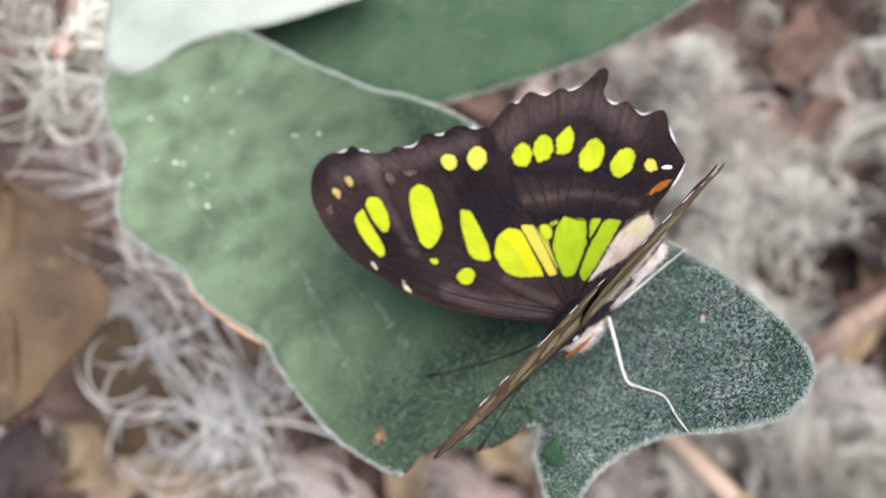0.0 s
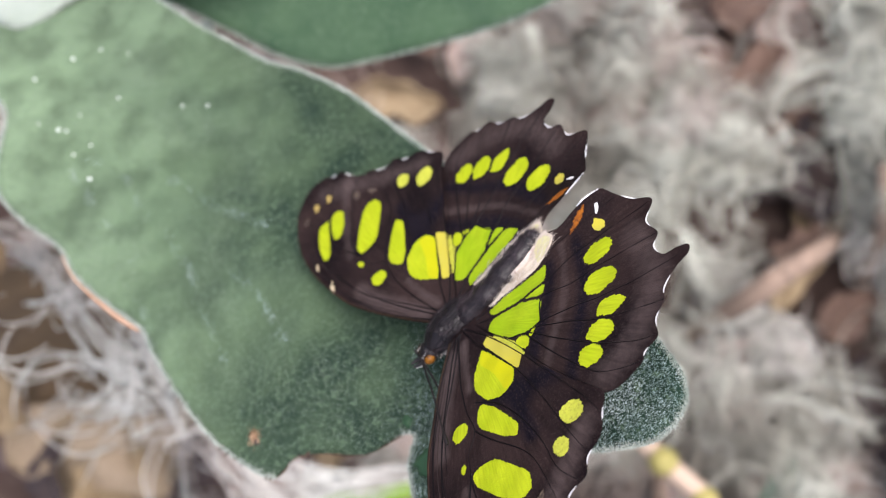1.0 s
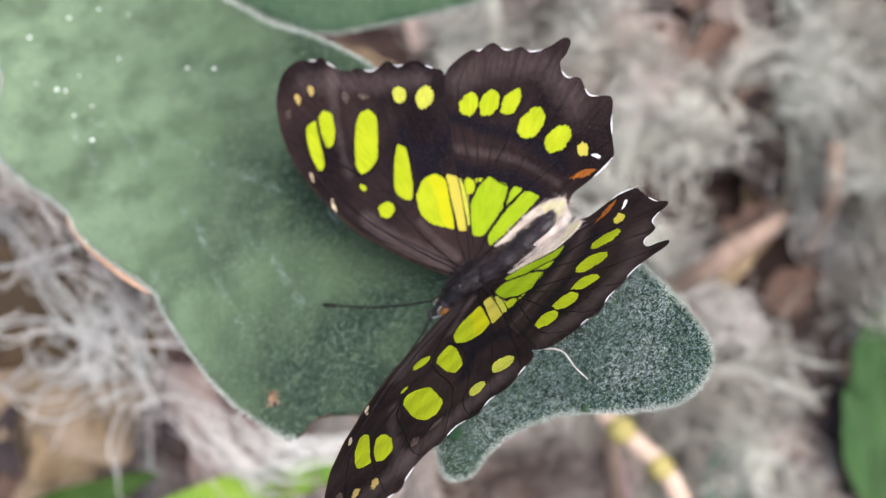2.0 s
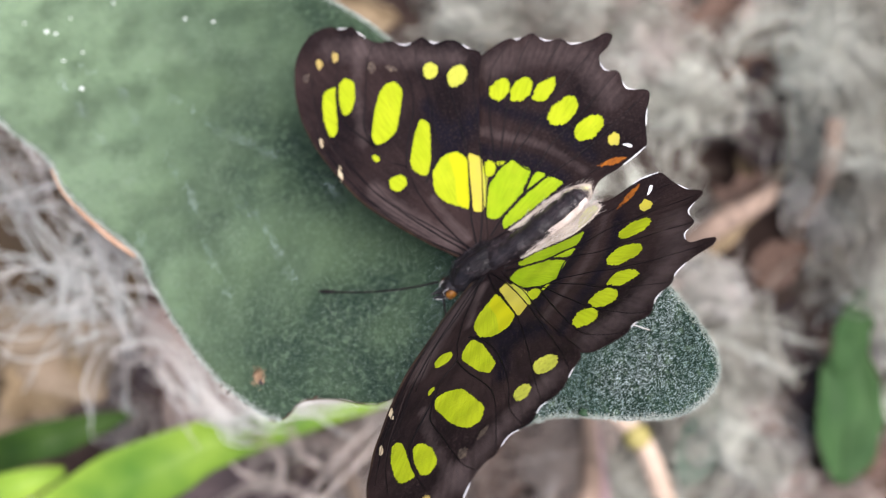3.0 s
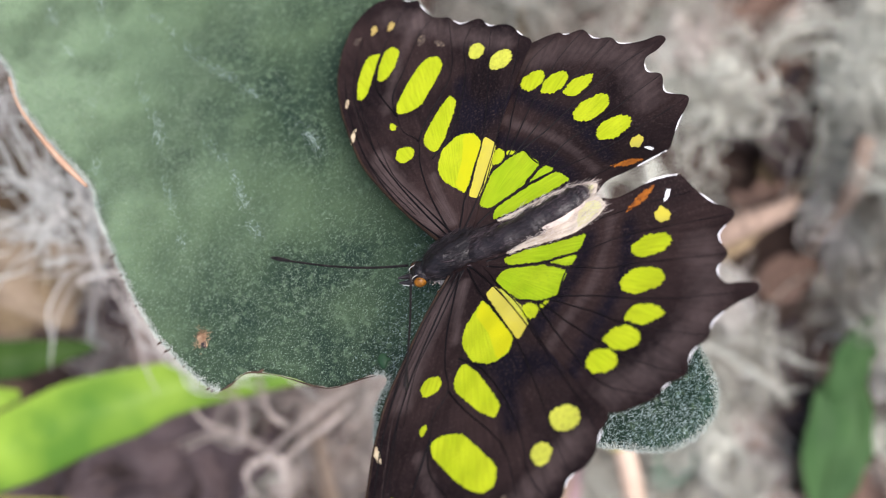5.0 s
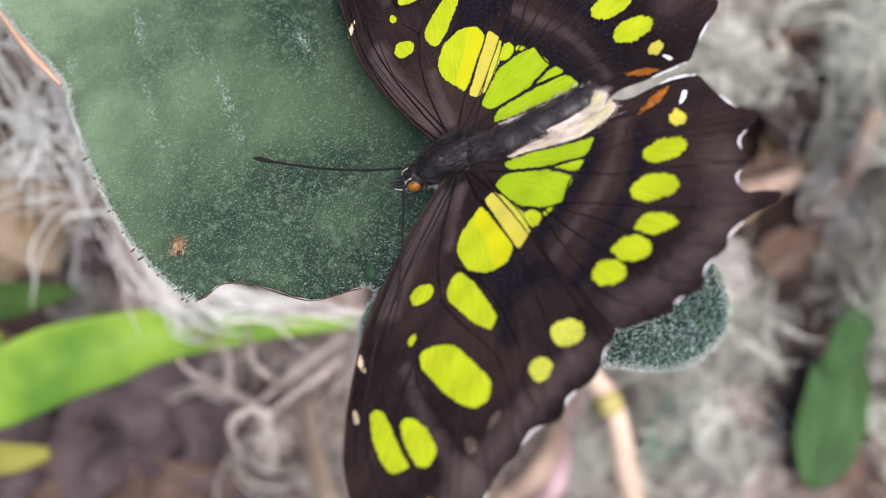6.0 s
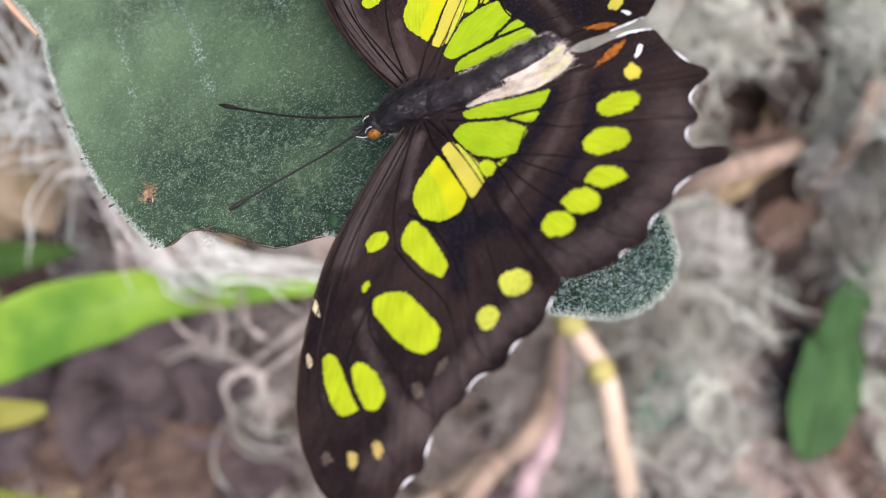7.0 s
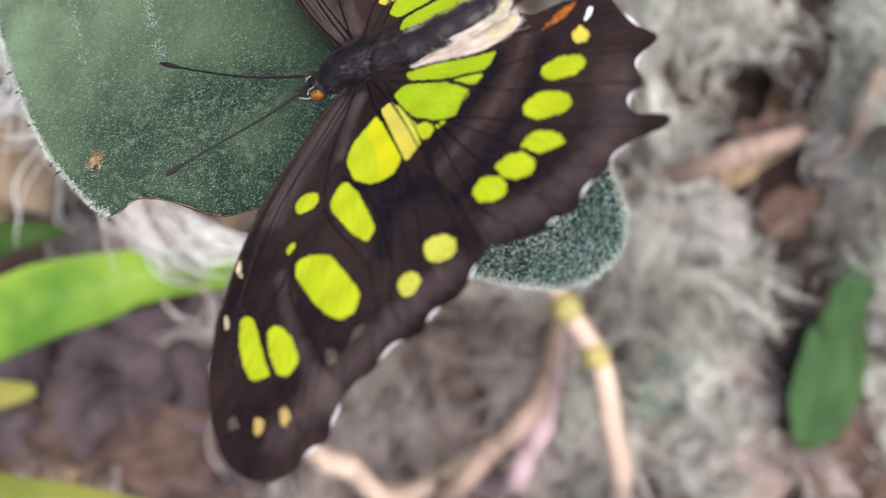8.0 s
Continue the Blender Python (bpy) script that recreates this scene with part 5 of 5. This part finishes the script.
twig([(128, -180, -446), (108, -126, -300), (95, -94, -280), (86, -71, -278), (69, -52, -282), (52, -30, -300), (30, 0, -380), (20, 14, -446)], [4.5, 5, 5, 4.7, 4.7, 4.7, 4.5, 4.5], TWIG_CREAM, "cream cane with yellow nodes",
     [((69, -52, -280), 6.4, NODE_YELLOW), ((84, -69, -277), 5.9, NODE_YELLOW)])
twig([(10, -180, -446), (34, -139, -290), (49, -114, -278), (64, -94, -285), (84, -66, -446)], [4, 5, 5, 5, 4], TWIG_TAN, "tan bent twig over grey moss", [((49, -114, -278), 5.6, TWIG_TAN)])
twig([(44, -175, -446), (60, -134, -300), (64, -114, -282), (70, -98, -290), (84, -70, -446)], [4, 5, 5, 4.5, 4], TWIG_PINK, "smooth pinkish stem over grey moss", [((64, -114, -282), 5.5, TWIG_PINK)])
twig([(-60, -110, -446), (-24, -119, -262), (-5, -124, -250), (17, -134, -258), (60, -150, -446)], [4, 4.5, 4.5, 4.5, 4], TWIG_CREAM, "pale smooth cane over grey moss", [((-5, -124, -250), 5.1, TWIG_CREAM)])
twig([(96, -6, -446), (127, 15, -360), (146, 27, -350), (163, 35, -356), (200, 50, -446)], [4, 6, 6, 5, 4], TWIG_TAN, "tan bent twig over grey moss", [((146, 27, -350), 6.5, TWIG_TAN)])
twig([(210, 20, -446), (206, 52, -380), (207, 78, -372)], [5, 5, 5], TWIG_TAN, "short tan twig stub in moss", [((206, 52, -380), 5.7, TWIG_TAN)])


def strap(path, widths, mat, label, parent):
    """One long arching leaf, channelled along its middle."""
    p = spline(path, 6, closed=False)
    w = np.interp(np.linspace(0, 1, len(p)), np.linspace(0, 1, len(widths)), widths)
    t = np.gradient(p, axis=0)
    t /= np.linalg.norm(t, axis=1)[:, None]
    side = np.cross(t, (0, 0, 1.0))
    side /= np.linalg.norm(side, axis=1)[:, None]
    upward = np.cross(side, t)
    verts, faces, m = [], [], 6
    for q, s, u, half in zip(p, side, upward, w / 2):
        for j in range(-m, m + 1):
            verts.append(q + s * half * j / m + u * half * 0.35 * abs(j / m) ** 1.4)
    k, count = 2 * m + 1, len(p) * (2 * m + 1)
    verts += [v - np.array((0, 0, 0.7)) for v in verts]
    for i in range(len(p) - 1):
        for j in range(k - 1):
            a = i * k + j
            faces += [(a, a + 1, a + k + 1, a + k), (count + a, count + a + k, count + a + k + 1, count + a + 1)]
        for a in (i * k, i * k + k - 1):
            faces.append((a, a + k, count + a + k, count + a))
    return part("leaf", mesh_of("leaf", np.array(verts) * MM, faces, mat), parent, label)


strap_plant = tagged(new("strap_leaf_plant"), "tuft of arching bright green strap leaves", "plant")
strap_plant.location = (0, 0, LEAF_Z)
strap([(-330, -206, -448), (-245, -153, -310), (-170, -104, -238), (-142, -88, -230), (-123, -76, -229), (-105, -68, -230), (-88, -61, -234), (-50, -54, -246), (-22, -50, -262)], [14, 20, 25, 28, 28, 25, 19, 8, 3], STRAP, "bright green leaf", strap_plant)
strap([(-330, -190, -448), (-240, -95, -300), (-170, -64, -240), (-149, -58, -236), (-136, -54, -238), (-124, -51, -244)], [12, 14, 15, 14, 9, 2], STRAP_DARK, "dark green leaf", strap_plant)
strap([(-330, -200, -448), (-250, -115, -310), (-190, -86, -230), (-168, -77, -224), (-156, -73, -226), (-147, -71, -232)], [12, 14, 15, 14, 10, 3], STRAP, "bright green leaf", strap_plant)
strap([(-320, -210, -448), (-230, -135, -310), (-165, -119, -240), (-146, -116, -234), (-135, -114, -234), (-126, -112, -238)], [12, 13, 14, 13, 10, 4], STRAP_YELLOW, "small yellow-green leaf", strap_plant)
strap([(-320, -220, -448), (-200, -160, -270), (-131, -151, -231), (-100, -149, -228), (-75, -151, -232), (-50, -158, -250), (-30, -170, -290)], [14, 17, 18, 17, 15, 9, 2], STRAP_YELLOW, "yellowing leaf", strap_plant)


# ---- what moves ----
def motions():
    walk(butterfly, [
        (0, pose(0.00858, 0.00498, 0.47248, 37.651, 13.055, -144.308)),
        (0.2, pose(0.00951, 0.00554, 0.47375, 38.351, 11.745, -143.302)),
        (0.4, pose(0.00921, 0.00598, 0.47380, 38.761, 11.438, -141.727)),
        (0.5, pose(0.00952, 0.00568, 0.47382, 38.805, 10.842, -141.265)),
        (0.7, pose(0.00942, 0.00675, 0.47444, 38.296, 9.464, -140.024)),
        (1, pose(0.00926, 0.00604, 0.47457, 37.324, 8.274, -138.208)),
        (1.2, pose(0.00945, 0.00617, 0.47386, 34.957, 12.138, -139.650)),
        (1.3, pose(0.00967, 0.00621, 0.47346, 33.611, 13.706, -140.739)),
        (1.4, pose(0.00960, 0.00645, 0.47306, 32.433, 15.506, -141.979)),
        (1.5, pose(0.00876, 0.00757, 0.47262, 30.904, 18.244, -144.753)),
        (1.7, pose(0.00772, 0.00699, 0.47122, 37.082, 13.634, -145.784)),
        (2.8, pose(0.00932, 0.00784, 0.47232, 39.031, 14.354, -146.928)),
        (3, pose(0.00914, 0.00818, 0.47195, 39.492, 13.453, -145.341)),
        (3.5, pose(0.00933, 0.00836, 0.47214, 36.135, 16.660, -145.918)),
        (4, pose(0.00941, 0.00813, 0.47285, 37.046, 14.469, -146.503)),
        (4.2, pose(0.00938, 0.00796, 0.47260, 35.913, 15.082, -146.198)),
        (5.3, pose(0.00848, 0.00735, 0.47274, 39.667, 10.654, -147.054)),
        (5.5, pose(0.00887, 0.00759, 0.47213, 37.785, 12.882, -146.763)),
        (6, pose(0.00871, 0.00748, 0.47186, 35.089, 12.374, -146.948)),
        (6.5, pose(0.00832, 0.00759, 0.47328, 33.888, 10.973, -146.837)),
        (7, pose(0.00862, 0.00770, 0.47296, 33.556, 12.499, -147.038)),
        (7.5, pose(0.00853, 0.00755, 0.47380, 33.439, 10.315, -147.111)),
        (8, pose(0.00841, 0.00795, 0.47407, 31.720, 12.279, -147.399)),
    ])
    # turns of the forewing and the hindwing on one side, then on the other
    beats = [
        (0, (-40.5, 3.6, 4.8), (-39.3, 4.2, 5.8), (50.6, 4.6, 1.5), (49.4, 6.7, 0.5)),
        (0.2, (-30.5, 1.0, 5.9), (-28.7, 1.1, 6.4), (43.4, 9.9, -6.4), (41.7, 10.3, -5.1)),
        (0.4, (-21.5, 0.9, 2.5), (-19.6, 1.2, 2.1), (32.2, 6.0, -10.3), (31.0, 6.9, -6.6)),
        (0.5, (-16.6, -0.3, 1.7), (-14.3, 0.3, 1.1), (28.0, 4.9, -10.0), (26.1, 6.4, -7.0)),
        (0.7, (-4.8, -1.1, -1.7), (-2.7, -0.1, -1.8), (18.0, 3.7, -7.1), (15.9, 4.0, -6.1)),
        (1, (4.2, -2.4, -4.1), (6.6, -1.5, -4.4), (10.9, 2.3, -6.2), (9.3, 2.3, -5.5)),
        (1.2, (0.2, -3.1, -0.0), (2.3, -1.1, 0.7), (20.3, 2.1, -5.8), (19.4, 2.4, -4.1)),
        (1.3, (-9.6, -4.2, 3.8), (-7.8, -2.5, 4.8), (32.5, 1.8, -6.8), (30.8, 3.7, -3.4)),
        (1.4, (-21.5, -4.6, 7.9), (-19.1, -4.9, 9.6), (45.4, 3.5, -8.8), (43.4, 5.7, -3.4)),
        (1.5, (-48.1, 5.3, -5.1), (-47.6, 7.0, -5.4), (56.4, 4.0, -14.4), (53.9, 6.2, -7.9)),
        (1.7, (-39.8, 7.5, -10.1), (-39.8, 6.7, -10.6), (47.1, 4.4, -17.8), (45.1, 6.6, -13.4)),
        (2.8, (-11.7, -4.8, -3.4), (-9.7, -4.0, -2.4), (19.6, -0.6, -6.9), (18.9, 0.1, -5.4)),
        (3, (-17.8, -5.1, -4.1), (-15.6, -4.5, -2.8), (25.0, 0.3, -10.1), (23.9, 1.3, -8.5)),
        (3.5, (-14.8, -8.6, -2.5), (-12.7, -8.2, -0.8), (28.1, -1.7, -8.5), (27.0, -0.6, -7.2)),
        (4, (-1.6, -5.8, -6.9), (0.6, -5.0, -4.5), (13.4, -0.7, -6.6), (12.8, -0.2, -6.8)),
        (4.2, (4.0, -5.9, -7.9), (6.3, -5.3, -4.7), (9.3, -0.2, -4.9), (9.2, -0.0, -5.5)),
        (5.3, (-2.0, 0.6, -10.9), (0.7, 0.9, -7.0), (6.5, 3.6, -4.9), (7.4, 1.6, -5.2)),
        (5.5, (1.2, -1.1, -10.4), (4.4, -0.7, -6.5), (5.6, 1.1, -4.6), (5.8, 0.9, -4.8)),
        (6, (-0.1, 2.3, -12.2), (0.0, 2.3, -12.2), (8.9, 0.8, -5.3), (8.7, 1.3, -5.1)),
        (6.5, (3.3, 3.1, -13.7), (3.3, 3.1, -13.7), (9.3, 1.0, -6.2), (9.4, 0.7, -6.1)),
        (7, (3.3, 0.8, -12.4), (3.4, 0.8, -12.4), (8.3, 0.2, -5.7), (8.3, 0.5, -5.5)),
        (7.5, (5.8, 1.9, -12.5), (5.9, 1.9, -12.5), (8.9, 0.8, -6.5), (8.5, 1.5, -6.3)),
        (8, (5.8, 1.9, -12.5), (5.9, 1.9, -12.5), (11.3, 0.2, -7.3), (11.4, 0.3, -7.0)),
    ]
    for k, (wing_ob, side) in enumerate(((right_wings[1], -1), (right_wings[0], -1), (left_wings[1], 1), (left_wings[0], 1))):
        walk(wing_ob, [(row[0], pose(0, 2 * MM * side, 2 * MM, *row[1 + k])) for row in beats])

    # one leg is lifted off the leaf
    hip = Matrix.Translation(Vector(LEGS[1][0]) * MM)
    walk(legs[1], [(t, hip @ pose(0, 0, 0, *turn) @ hip.inverted()) for t, *turn in (
        (0, -1.0, 6.6, 0.2), (0.2, -4.2, 4.6, -3.6), (0.5, -3.9, 5.1, -6.8), (1.0, 0.0, 5.4, -7.2), (1.3, 2.9, 5.5, -7.6), (1.4, 5.4, 8.0, -5.5),
        (1.5, 38.8, -32.8, 7.7), (1.7, 32.3, -22.9, 8.0), (2.8, 6.0, 8.0, 42.0), (8, 6.0, 8.0, 42.0))])

    # one antenna is folded under the wing for a while and swings out again
    root = Matrix.Translation(Vector(left_feeler[0]) * MM)
    for piece in feelers[1]:
        walk(piece, [(t, root @ pose(0, 0, 0, 0, 0, turn) @ root.inverted()) for t, turn in ((0, 15), (0.4, 6), (0.7, 6), (0.8, 62), (1.05, 62), (1.1, 30), (1.2, 9), (1.5, 7), (1.7, 7), (2.8, 62), (6.1, 62), (6.5, 5), (7, 1), (8, 2))])
    # the other is swept back under the other wing for a moment
    root_right = Matrix.Translation(Vector(right_feeler[0]) * MM)
    for piece in feelers[0]:
        walk(piece, [(t, root_right @ pose(0, 0, 0, 0, 0, turn) @ root_right.inverted()) for t, turn in ((0, 2), (0.7, 2), (0.75, 60), (0.8, 116), (1.1, 112), (1.15, 60), (1.2, 7), (1.4, 7), (1.5, -1), (1.7, -7), (2.8, 0), (8, 2))])


motions()
